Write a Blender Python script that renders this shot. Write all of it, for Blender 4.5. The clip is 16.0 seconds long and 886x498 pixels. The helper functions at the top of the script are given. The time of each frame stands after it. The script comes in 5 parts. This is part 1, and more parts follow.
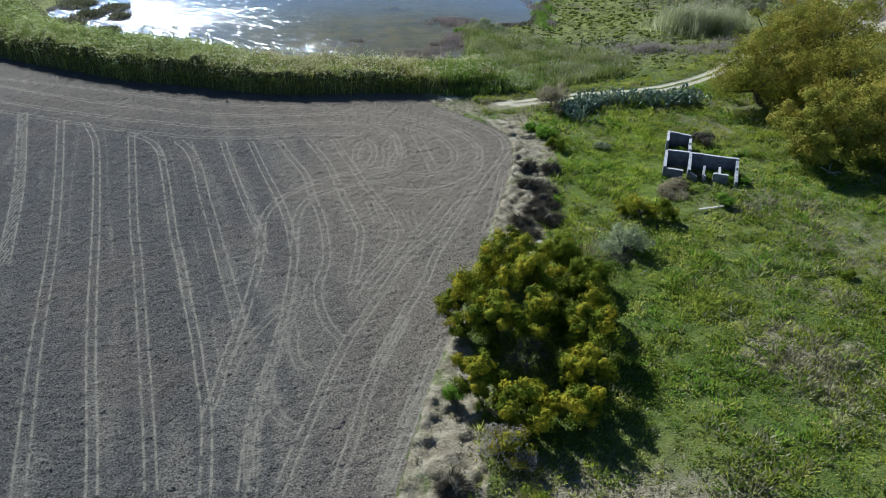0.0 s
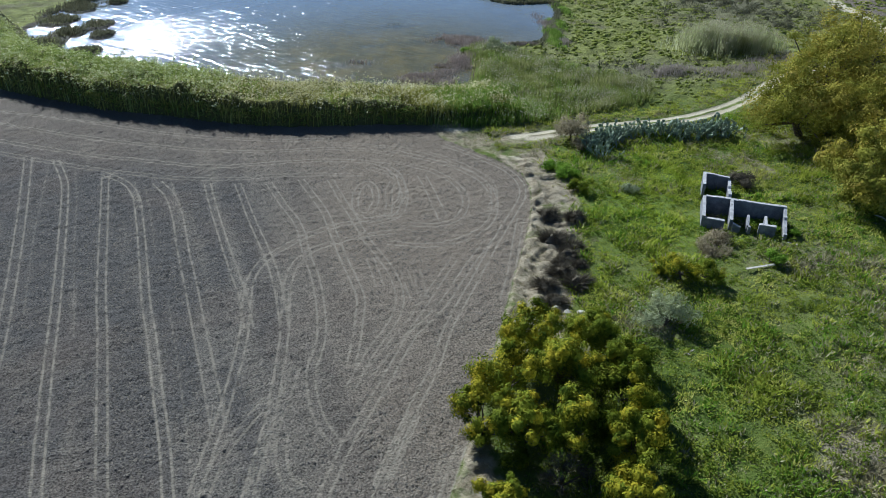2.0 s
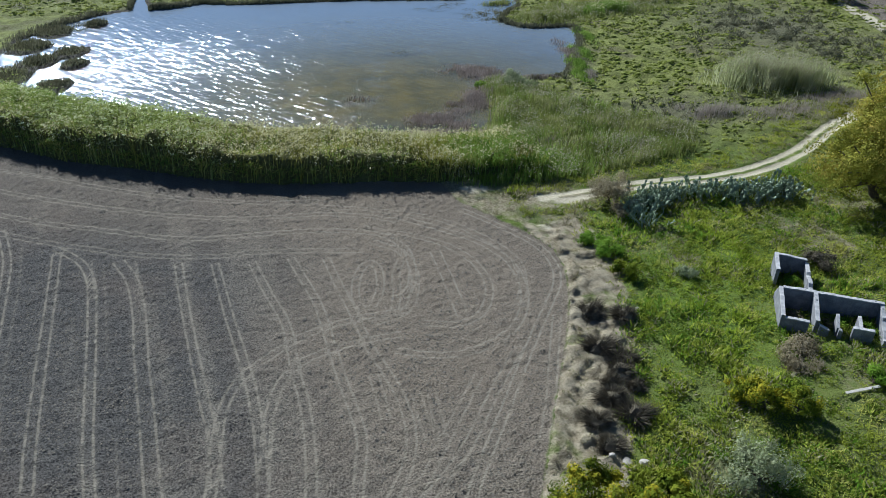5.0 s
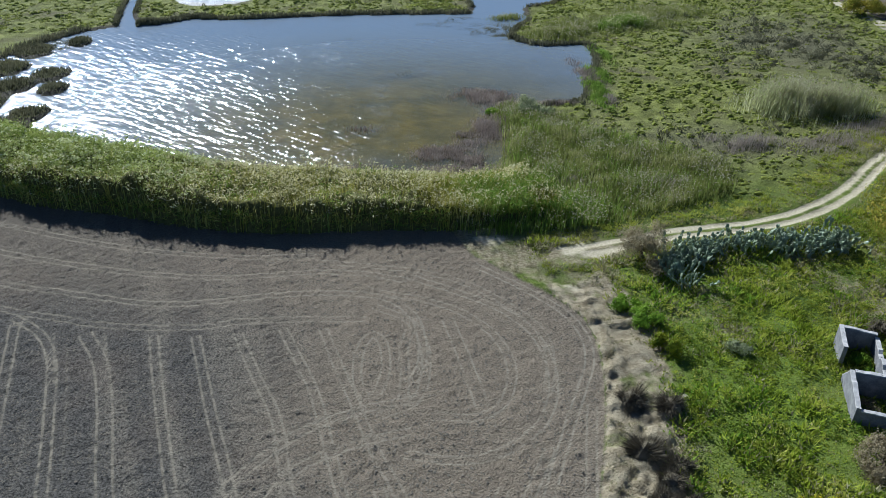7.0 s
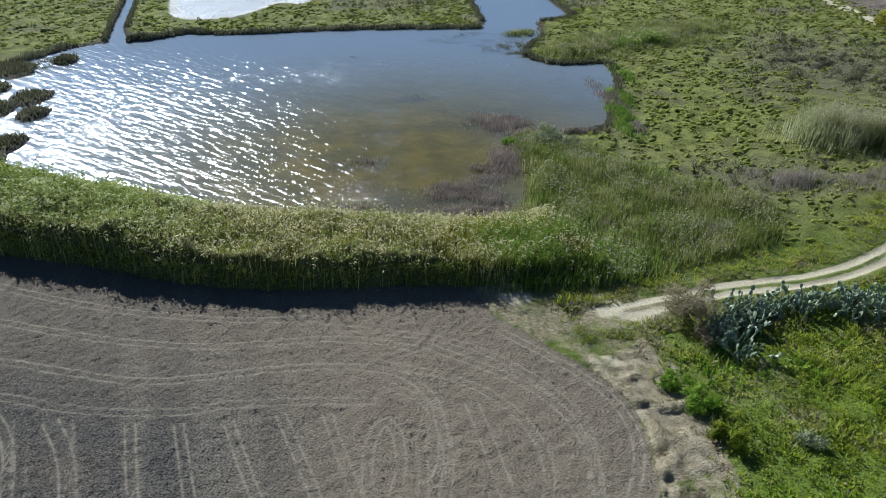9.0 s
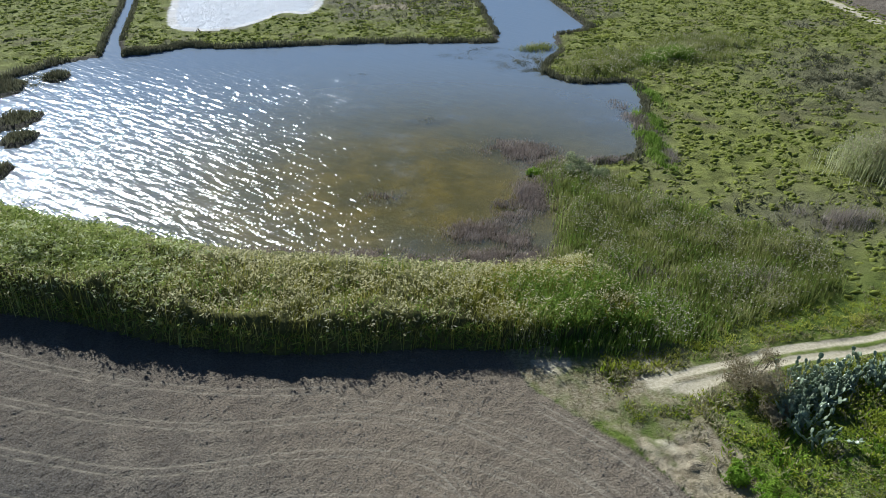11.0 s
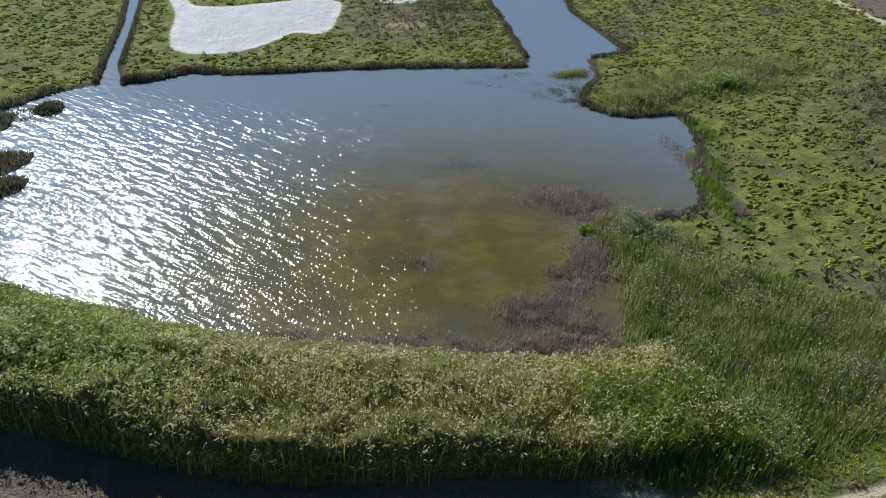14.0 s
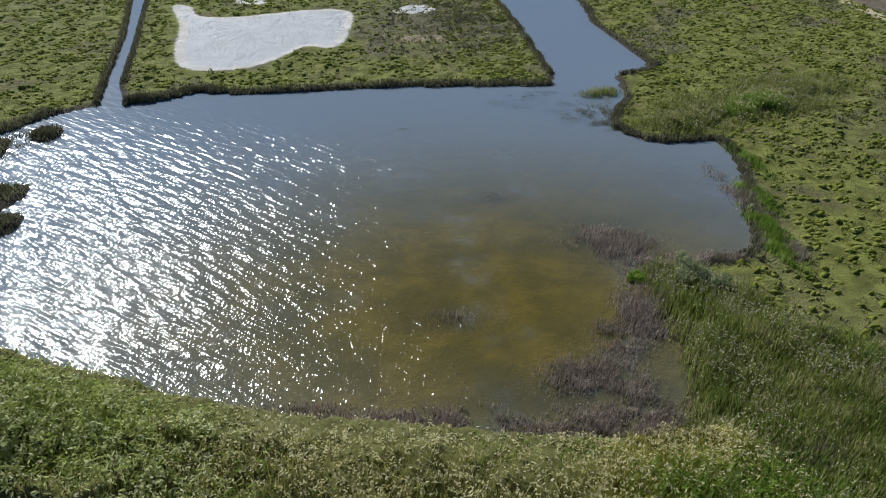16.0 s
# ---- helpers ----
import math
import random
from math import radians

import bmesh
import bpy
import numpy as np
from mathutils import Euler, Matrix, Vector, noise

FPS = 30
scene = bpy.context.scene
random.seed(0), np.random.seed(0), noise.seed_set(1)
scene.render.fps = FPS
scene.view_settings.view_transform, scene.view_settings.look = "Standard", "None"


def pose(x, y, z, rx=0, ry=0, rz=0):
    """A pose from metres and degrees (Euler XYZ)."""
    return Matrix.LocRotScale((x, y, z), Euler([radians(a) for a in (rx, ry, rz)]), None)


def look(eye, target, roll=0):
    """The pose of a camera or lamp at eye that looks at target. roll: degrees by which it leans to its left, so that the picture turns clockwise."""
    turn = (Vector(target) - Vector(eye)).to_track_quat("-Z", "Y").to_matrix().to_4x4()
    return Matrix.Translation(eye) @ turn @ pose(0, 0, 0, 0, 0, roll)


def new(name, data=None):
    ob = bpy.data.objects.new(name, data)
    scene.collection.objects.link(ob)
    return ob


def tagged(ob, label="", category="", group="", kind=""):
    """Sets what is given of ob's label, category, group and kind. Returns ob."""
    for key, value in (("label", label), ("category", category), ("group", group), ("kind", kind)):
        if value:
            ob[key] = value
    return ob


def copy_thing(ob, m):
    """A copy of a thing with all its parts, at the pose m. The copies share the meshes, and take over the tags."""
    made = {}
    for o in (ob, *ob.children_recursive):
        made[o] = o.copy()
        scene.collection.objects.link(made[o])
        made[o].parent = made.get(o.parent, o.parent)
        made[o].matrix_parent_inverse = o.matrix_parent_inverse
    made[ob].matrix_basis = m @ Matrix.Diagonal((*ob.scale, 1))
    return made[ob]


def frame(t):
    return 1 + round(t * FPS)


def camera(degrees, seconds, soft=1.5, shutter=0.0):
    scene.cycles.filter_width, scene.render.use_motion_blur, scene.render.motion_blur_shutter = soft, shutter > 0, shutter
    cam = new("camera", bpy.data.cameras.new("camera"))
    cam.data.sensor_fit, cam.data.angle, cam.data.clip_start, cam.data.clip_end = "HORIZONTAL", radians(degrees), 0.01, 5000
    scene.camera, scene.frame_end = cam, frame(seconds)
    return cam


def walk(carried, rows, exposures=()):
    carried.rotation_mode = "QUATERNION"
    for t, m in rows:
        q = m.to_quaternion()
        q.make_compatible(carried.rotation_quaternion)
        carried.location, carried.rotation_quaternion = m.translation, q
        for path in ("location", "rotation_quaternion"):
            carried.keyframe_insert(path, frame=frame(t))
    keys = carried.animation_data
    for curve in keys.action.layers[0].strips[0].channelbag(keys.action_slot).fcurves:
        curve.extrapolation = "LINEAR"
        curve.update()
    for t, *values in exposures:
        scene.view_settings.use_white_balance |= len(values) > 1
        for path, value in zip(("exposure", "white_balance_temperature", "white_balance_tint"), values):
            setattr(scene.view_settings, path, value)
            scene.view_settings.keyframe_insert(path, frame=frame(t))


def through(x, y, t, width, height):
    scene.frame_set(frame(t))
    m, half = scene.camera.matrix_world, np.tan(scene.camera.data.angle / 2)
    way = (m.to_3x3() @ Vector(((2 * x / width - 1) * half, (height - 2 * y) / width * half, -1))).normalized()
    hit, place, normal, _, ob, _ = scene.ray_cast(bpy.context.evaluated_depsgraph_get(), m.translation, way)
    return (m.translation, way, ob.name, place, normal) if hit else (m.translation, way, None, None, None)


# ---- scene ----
cam = camera(61.3, 16.0, 0.8)
PATH = [
    (0, (-2.102, -18.848, 49.683), (-1.767, -17.178, 48.635), 0.6),
    (0.5, (-1.789, -15.216, 49.717), (-1.452, -13.545, 48.669), 0.6),
    (1, (-1.562, -11.372, 49.674), (-1.223, -9.701, 48.629), 0.6),
    (1.5, (-1.209, -7.758, 49.649), (-0.871, -6.086, 48.605), 0.6),
    (2, (-0.744, -3.979, 49.617), (-0.407, -2.307, 48.573), 0.6),
    (2.5, (-0.386, -0.589, 49.569), (-0.05, 1.084, 48.526), 0.6),
    (3, (0.088, 3.191, 49.521), (0.423, 4.865, 48.479), 0.6),
    (3.5, (0.416, 6.53, 49.45), (0.75, 8.205, 48.41), 0.6),
    (4, (0.664, 10.247, 49.451), (0.999, 11.923, 48.413), 0.7),
    (6.5, (2.322, 28.047, 49.79), (2.656, 29.723, 48.752), 0.7),
    (7, (2.474, 31.618, 49.817), (2.809, 33.295, 48.78), 0.7),
    (7.5, (2.659, 35.038, 49.719), (2.995, 36.716, 48.684), 0.8),
    (8, (2.739, 38.433, 49.787), (3.075, 40.111, 48.751), 0.8),
    (8.5, (2.852, 41.589, 49.652), (3.187, 43.268, 48.619), 0.8),
    (9, (2.766, 44.809, 49.617), (3.102, 46.489, 48.586), 0.8),
    (11.5, (1.51, 59.579, 50.195), (1.849, 61.257, 49.162), 1.1),
    (12, (1.131, 62.533, 50.278), (1.47, 64.211, 49.246), 1.1),
    (12.5, (0.656, 65.364, 50.363), (0.996, 67.044, 49.331), 1.1),
    (13, (0.153, 68.364, 50.564), (0.494, 70.043, 49.531), 1.1),
    (13.5, (-0.279, 71.166, 50.698), (0.062, 72.844, 49.665), 1.2),
    (14, (-0.724, 74.09, 50.842), (-0.384, 75.768, 49.809), 1.2),
    (14.5, (-1.148, 76.967, 51.044), (-0.808, 78.645, 50.009), 1.2),
    (15, (-1.649, 79.93, 51.291), (-1.309, 81.606, 50.255), 1.2),
    (15.5, (-2.279, 82.774, 51.453), (-1.938, 84.45, 50.415), 1.2),
    (16, (-2.896, 85.789, 51.607), (-2.557, 87.464, 50.569), 1.2),
]
walk(cam, [(t, look(eye, target, roll)) for t, eye, target, roll in PATH], [(0, 0.52, 5250, 8), (4, 0.50, 5300, 8), (8, 0.45, 5480, 8), (12.5, 0.39, 5720, 9), (16, 0.10, 5950, 10)])

# ---- light ----
SUN_EL, SUN_AZ = 33.5, -21.0     # degrees; azimuth from +y, clockwise
world = bpy.data.worlds.new("sky")
scene.world = world
world.use_nodes = True
wn = world.node_tree
sky = wn.nodes.new("ShaderNodeTexSky")
sky.sky_type = "NISHITA"
sky.sun_disc = False
sky.sun_elevation, sky.sun_rotation = radians(SUN_EL), radians(SUN_AZ)
sky.altitude, sky.air_density, sky.dust_density, sky.ozone_density = 1500, 0.9, 0.0, 4.0
wn.nodes["Background"].inputs["Strength"].default_value = 0.05
wn.links.new(sky.outputs[0], wn.nodes["Background"].inputs["Color"])
sun = new("sun", bpy.data.lights.new("sun", "SUN"))
sun.data.energy, sun.data.angle, sun.data.color = 5.0, radians(0.5), (1.0, 0.96, 0.88)
sd = Vector((math.sin(radians(SUN_AZ)) * math.cos(radians(SUN_EL)), math.cos(radians(SUN_AZ)) * math.cos(radians(SUN_EL)), math.sin(radians(SUN_EL))))
sun.matrix_world = look(sd * 300, (0, 0, 0))

# ---- arithmetic ----
rng = np.random.default_rng(7)


def lattice(i, j, seed):
    v = (i.astype(np.int64) * 374761393 + j.astype(np.int64) * 668265263 + seed * 974634777) & 0xFFFFFFFF
    v = ((v ^ (v >> 13)) * 1274126177) & 0xFFFFFFFF
    v = ((v ^ (v >> 16)) * 2246822519) & 0xFFFFFFFF
    return ((v ^ (v >> 15)) & 0xFFFFFF) / float(0xFFFFFF)


def vnoise(x, y, size, seed=0):
    """Smooth noise, 0 to 1, with features of the given size in metres."""
    x, y = np.asarray(x) / size, np.asarray(y) / size
    i, j = np.floor(x), np.floor(y)
    u, v = x - i, y - j
    u, v = u * u * (3 - 2 * u), v * v * (3 - 2 * v)
    a, b = lattice(i, j, seed), lattice(i + 1, j, seed)
    c, d = lattice(i, j + 1, seed), lattice(i + 1, j + 1, seed)
    return (a * (1 - u) + b * u) * (1 - v) + (c * (1 - u) + d * u) * v


def fnoise(x, y, size, seed=0):
    return (vnoise(x, y, size, seed) * 4 + vnoise(x, y, size / 2.1, seed + 1) * 2 + vnoise(x, y, size / 4.3, seed + 2)) / 7


def spline(pts, n=6, closed=False):
    """Points along a smooth curve through pts."""
    p = np.array(pts, float)
    p = np.vstack([p[-1:], p, p[:2]]) if closed else np.vstack([2 * p[0] - p[1], p, 2 * p[-1] - p[-2]])
    out = []
    for k in range(1, len(p) - 2):
        for s in np.arange(n) / n:
            a, b, c, d = p[k - 1 : k + 3]
            out.append(0.5 * (2 * b + (c - a) * s + (2 * a - 5 * b + 4 * c - d) * s**2 + (3 * b - a - 3 * c + d) * s**3))
    if not closed:
        out.append(p[-2])
    return np.array(out)


def off_line(x, y, line, closed=False):
    """Distance of each point from a polyline."""
    best = np.full(x.shape, 1e9)
    q = np.vstack([line, line[:1]]) if closed else line
    for a, b in zip(q[:-1], q[1:]):
        d = b - a
        s = np.clip(((x - a[0]) * d[0] + (y - a[1]) * d[1]) / max(d @ d, 1e-9), 0, 1)
        np.minimum(best, (x - a[0] - s * d[0]) ** 2 + (y - a[1] - s * d[1]) ** 2, out=best)
    return np.sqrt(best)


def inside(x, y, poly):
    res = np.zeros(x.shape, bool)
    for a, b in zip(poly, np.roll(poly, -1, 0)):
        if a[1] != b[1]:
            res ^= ((a[1] > y) != (b[1] > y)) & (x < (b[0] - a[0]) * (y - a[1]) / (b[1] - a[1]) + a[0])
    return res


def signed(x, y, poly):
    """Distance from the edge of poly, positive inside."""
    d = off_line(x, y, poly, True)
    return np.where(inside(x, y, poly), d, -d)


def ramp(v, a, b):
    s = np.clip((v - a) / (b - a), 0, 1)
    return s * s * (3 - 2 * s)


# ---- plan ----
REED_FRONT = [(-230, 262), (-120, 196), (-80, 167), (-57.6, 149), (-40, 137), (-35, 133.6), (-24.4, 129.2), (-13.9, 123.8), (-2.3, 120), (12, 118.4), (20.4, 116.8)]
FIELD_EAST = [(21.8, 110.6), (26, 104.3), (30.0, 98), (31.3, 92), (28.6, 81.4), (21.3, 65), (11.5, 43.2), (7.5, 35), (2.5, 22.7), (-2, 12), (-12, -14), (-45, -90), (-90, -200)]
POND_SOUTH = [(-64, 190), (-56, 172), (-46, 162), (-37, 155.5), (-24, 148.3), (-16.5, 144.5), (-7, 140.6), (0.3, 138.6), (7, 136.6), (19, 133), (29, 132.8)]
POND_EAST = [(35, 139), (37, 147), (36, 154), (38.5, 160), (47, 160.5), (55.5, 163), (61.4, 175), (67, 186), (69.4, 198), (59, 199.3), (53.5, 206.5), (57, 215), (62.4, 222)]
CHANNEL = [(65, 235), (75, 239), (76.3, 247), (76, 278), (80, 297), (84, 345), (58, 345), (56.5, 299), (55.4, 280), (53.1, 255), (51.5, 238)]
POND_NORTH = [(49, 231), (16.5, 234.6), (-13, 234), (-23, 236.8), (-30, 233), (-36.3, 231.5)]
CANAL = [(-39, 243), (-41.2, 276), (-44.6, 318), (-46, 345), (-49.2, 345), (-48, 318), (-44, 281), (-42.3, 250), (-41, 231.8)]
POND_WEST = [(-48, 228), (-55, 220), (-62, 206)]
SALT = [(-36, 309), (-31, 308), (-28, 297.5), (-17.8, 295), (-1.4, 300), (9.5, 300), (12.8, 292.7), (8.3, 268), (4.3, 263.5), (-0.9, 265.5), (-6.3, 258), (-13.6, 250.7), (-23, 250), (-28.8, 254.7), (-31, 268), (-31.9, 288)]
ISLANDS = [(-55.4, 212, 3.5), (-48, 194.5, 3.4), (-45.3, 185.2, 2.6), (-53, 188, 3.6), (-46, 171.5, 3.0), (-49, 164, 4.5), (-58, 200, 4.5), (-58, 178, 6), (-47, 218, 2.5)]
ROAD = [(33, 107.5), (38.5, 109), (44.4, 109.6), (50.8, 110.8), (60.4, 110.8), (70, 112.7), (81, 117.9), (95, 127.8), (112, 136), (135, 143), (150, 150)]
FAR_ROAD = [(130, 105), (145.2, 167), (147.5, 181), (150.4, 192), (153.5, 210), (160, 271), (163, 300), (168, 345)]
CLEARING = [(21, 115), (30.5, 115), (40, 113.5), (44, 111.5), (41, 107), (37, 102), (32, 98.5), (27, 104.5)]

field_poly = np.vstack([spline(REED_FRONT, 4) + (0, 1.2), spline(FIELD_EAST, 6), [(-290, -200)]])
pond_poly = np.vstack([spline(POND_SOUTH, 4), spline(POND_EAST, 4), CHANNEL, POND_NORTH, CANAL, POND_WEST])
salt_poly = spline(SALT, 4, True)
clear_poly = spline(CLEARING, 4, True)
road_line, far_road_line = spline(ROAD, 6), spline(FAR_ROAD, 6)
front_line = spline(REED_FRONT, 6)
shore_line = np.vstack([spline(POND_SOUTH, 6), spline(POND_EAST, 4)])

# Wheel marks: the middle of each pass, the half gauge, how plainly it shows and whether a third line runs in its middle.
PASSES = [
    ([(-50.9, 118.9), (-45.4, 96.4), (-42.8, 84.6), (-41.0, 74.6), (-39.5, 66.1)], 0.71, 0.9, 1),
    ([(-43.6, 114.4), (-39.6, 95.4), (-36.6, 80.1), (-34.3, 67.1), (-32.3, 53.8), (-30.9, 45.0), (-29.5, 37.2), (-28.3, 30.3), (-27.9, 28.3)], 0.55, 0.9, 0),
    ([(-39.9, 111.7), (-38.4, 101.7), (-36.1, 87.0), (-32.9, 70.2)], 0.0, 0.5, 0),
    ([(-39.3, 112.9), (-37.2, 107.4), (-35.8, 103.1), (-34.0, 94.4), (-30.1, 72.7), (-27.6, 57.3), (-25.3, 44.4), (-23.2, 33.9), (-22.0, 27.2)], 0.45, 1.0, 0),
    ([(-35.5, 108.3), (-33.2, 98.6), (-30.6, 84.2), (-27.8, 70.8), (-26.7, 65.0)], 0.0, 0.5, 0),
    ([(-30.5, 105.0), (-28.3, 91.4), (-25.4, 73.3), (-23.7, 64.5), (-21.4, 51.3), (-19.7, 41.6), (-18.4, 34.1), (-17.3, 27.0)], 0.49, 0.9, 0),
    ([(-31.0, 106.1), (-27.5, 102.6), (-25.1, 97.6), (-23.3, 88.9), (-21.5, 78.7), (-19.9, 69.4), (-18.6, 63.6), (-16.7, 53.6), (-15.4, 47.2), (-14.5, 41.5), (-13.6, 36.5), (-13.2, 32.1), (-12.9, 25.6)], 0.45, 1.0, 0),
    ([(-25.9, 102.3), (-24.0, 93.7)], 0.0, 0.8, 0),
    ([(-24.0, 99.6), (-22.1, 90.3), (-20.3, 80.6)], 0.0, 0.5, 0),
    ([(-22.7, 101.7), (-20.3, 96.7), (-18.6, 90.1), (-17.0, 80.9), (-15.4, 72.8), (-13.9, 64.8), (-12.6, 58.1), (-11.6, 52.7), (-10.9, 48.8)], 0.68, 0.9, 0),
    ([(-20.6, 101.4), (-18.6, 92.8)], 0.0, 0.7, 0),
    ([(-17.7, 70.4), (-16.6, 64.6), (-15.3, 57.9), (-13.9, 49.9), (-12.9, 43.9)], 0.0, 0.5, 0),
    ([(-15.4, 100.0), (-13.8, 90.9), (-11.8, 80.9), (-10.2, 73.4), (-9.2, 68.9), (-8.5, 63.1)], 0.45, 0.9, 0),
    ([(-11.0, 99.2), (-8.8, 88.0), (-7.1, 80.4), (-6.0, 75.0), (-5.2, 69.0), (-4.7, 62.4)], 0.45, 0.9, 0),
    ([(-6.5, 98.5), (-4.5, 91.4), (-2.5, 84.7), (-1.8, 77.3), (-1.0, 72.1), (-0.7, 65.9), (-0.9, 60.4), (-1.9, 56.1)], 0.45, 0.9, 0),
    ([(-1.8, 98.8), (-0.4, 93.7), (1.1, 87.9), (2.1, 80.2), (2.8, 74.8), (3.5, 70.5), (3.9, 66.6), (3.3, 62.3), (2.6, 58.5), (1.7, 54.9)], 0.45, 0.9, 0),
    ([(2.5, 98.1), (3.6, 91.9), (4.9, 85.6), (6.0, 79.5), (7.2, 75.4), (8.2, 70.8), (8.4, 66.5), (7.6, 63.0), (6.1, 60.1), (3.7, 56.3), (1.3, 51.4)], 0.45, 0.8, 0),
    ([(16.2, 97.4), (16.6, 91.0), (16.8, 83.1)], 0.64, 0.9, 0),
    ([(11.2, 85.3), (5.9, 84.8), (0.7, 83.3), (-3.1, 80.8), (-6.0, 78.1), (-7.7, 75.5), (-8.6, 72.2), (-8.9, 67.4), (-9.0, 62.5), (-9.6, 56.9), (-10.4, 51.4), (-11.4, 46.4), (-12.2, 42.4), (-12.7, 38.7), (-13.3, 35.7)], 0.45, 0.9, 0),
    ([(9.8, 81.1), (5.5, 80.6), (1.3, 79.5), (-1.2, 78.1), (-3.1, 75.5), (-4.1, 71.9), (-4.5, 67.3), (-4.7, 62.4), (-5.1, 57.9), (-5.8, 52.2), (-6.4, 48.0), (-7.3, 43.8), (-8.1, 39.9), (-9.0, 35.7), (-9.5, 31.4), (-9.9, 25.7)], 0.45, 0.9, 0),
    ([(6.0, 86.0), (5.4, 89.0), (6.1, 93.5), (7.6, 96.0), (8.6, 94.4), (8.4, 90.2), (7.1, 86.8), (5.7, 85.8)], 0.45, 0.8, 0),
    ([(8.5, 101.2), (12.0, 97.7), (12.9, 92.8), (11.8, 87.2), (9.9, 84.5), (6.7, 83.6)], 0.45, 0.8, 0),
    ([(11.7, 96.0), (10.6, 92.7), (10.2, 88.8), (9.5, 85.6)], 0.45, 0.7, 0),
    ([(7.9, 104.7), (15.3, 100.8), (19.4, 96.4), (21.1, 91.3), (20.8, 87.0), (18.8, 83.1), (15.9, 81.8), (12.1, 82.7)], 0.45, 0.8, 0),
    ([(13.2, 106.8), (21.1, 99.8), (24.6, 94.3), (25.2, 88.8), (24.1, 83.8), (21.6, 79.8), (17.6, 77.3), (13.3, 76.8), (8.6, 78.5)], 0.45, 0.9, 0),
    ([(21.6, 107.9), (26.5, 101.5), (29.3, 96.6), (30.2, 92.1), (29.3, 87.7), (27.0, 83.7), (24.2, 79.2), (21.0, 73.8), (17.7, 68.0), (14.8, 63.1), (12.4, 58.7), (10.1, 53.3), (7.1, 48.0), (4.8, 43.5), (2.6, 39.3)], 0.45, 1.0, 0),
    ([(27.3, 81.6), (24.5, 74.4), (22.1, 68.0), (20.0, 63.4)], 0.45, 0.8, 0),
    ([(21.6, 76.8), (17.2, 70.5), (13.7, 64.8), (10.9, 61.3), (8.6, 58.7), (6.0, 54.1), (3.1, 48.9), (0.8, 45.0), (-1.1, 40.8), (-2.6, 37.2), (-4.0, 33.2), (-5.5, 29.3), (-7.1, 24.6)], 0.45, 0.9, 0),
    ([(16.3, 73.2), (12.2, 66.6), (9.0, 61.3), (5.8, 56.8), (3.3, 53.4)], 0.45, 0.7, 0),
    ([(10.5, 42.4), (8.8, 39.0), (6.6, 34.3), (5.0, 30.8), (3.5, 27.6), (1.6, 23.5)], 0.45, 1.0, 0),
    ([(8.7, 40.9), (6.6, 36.0), (4.5, 31.3), (2.7, 27.4), (1.0, 23.3)], 0.45, 0.7, 0),
    ([(7.1, 47.1), (4.8, 42.5), (2.6, 38.4), (1.2, 34.9), (-0.0, 31.0), (-1.3, 27.5), (-2.5, 24.0)], 0.45, 0.8, 0),
    ([(-1.9, 57.0), (-2.3, 53.2), (-2.0, 49.3), (-1.3, 46.6), (-0.3, 44.5)], 0.45, 0.8, 0),
    ([(-5.1, 46.8), (-5.3, 43.9), (-4.9, 41.5), (-3.8, 40.0)], 0.45, 0.7, 0),
    ([(-7.7, 37.8), (-7.4, 35.3), (-6.6, 33.5), (-5.6, 32.3)], 0.45, 0.6, 0),
    ([(-3.7, 55.8), (-5.1, 50.4), (-6.4, 45.5), (-7.6, 40.3), (-8.2, 36.3), (-9.0, 32.0), (-9.2, 24.9)], 0.45, 0.6, 0),
    ([(-6.3, 51.7), (-8.8, 47.9), (-10.5, 44.8), (-11.7, 40.6)], 0.45, 0.7, 0),
    ([(9.7, 71.8), (9.8, 68.6), (10.0, 65.2)], 0.45, 0.6, 0),
    ([(11.2, 71.6), (11.1, 68.3), (11.0, 65.3)], 0.45, 0.6, 0),
    ([(5.9, 75.1), (6.2, 71.7), (6.4, 68.4)], 0.45, 0.7, 0),
    ([(-65.3, 141.8), (-50.4, 134.4), (-37.4, 128.1), (-31.1, 124.5), (-25.0, 121.3), (-17.8, 118.0), (-10.9, 115.8), (-4.9, 114.3), (2.6, 113.4)], 0.45, 0.8, 0),
    ([(-63.2, 137.4), (-47.7, 127.3), (-35.2, 120.4), (-29.4, 117.6), (-21.1, 113.9), (-14.4, 111.6), (-8.0, 110.1), (-1.5, 109.8), (2.4, 109.6), (8.3, 108.1), (12.6, 105.9)], 0.45, 0.8, 0),
    ([(-58.5, 127.0), (-44.6, 118.9), (-33.1, 112.9), (-27.7, 110.7), (-22.5, 108.5), (-16.2, 106.1), (-11.3, 105.4), (-4.7, 105.4), (1.0, 105.2), (7.2, 103.9), (10.8, 101.8), (12.6, 98.3), (12.8, 94.5), (12.2, 90.6), (10.7, 87.6)], 0.45, 0.9, 0),
    ([(-55.6, 120.8), (-42.5, 113.3), (-31.5, 107.4), (-25.2, 104.7), (-22.0, 103.2), (-15.5, 101.4), (-10.4, 100.7), (-6.3, 100.9), (0.8, 100.1), (7.3, 98.9)], 0.45, 0.7, 0),
    ([(2.5, 111.9), (10.4, 109.3), (17.9, 105.6), (23.1, 99.6), (25.8, 93.6), (25.3, 88.3), (23.5, 83.8)], 0.45, 0.7, 0),
]
WATER = -0.25


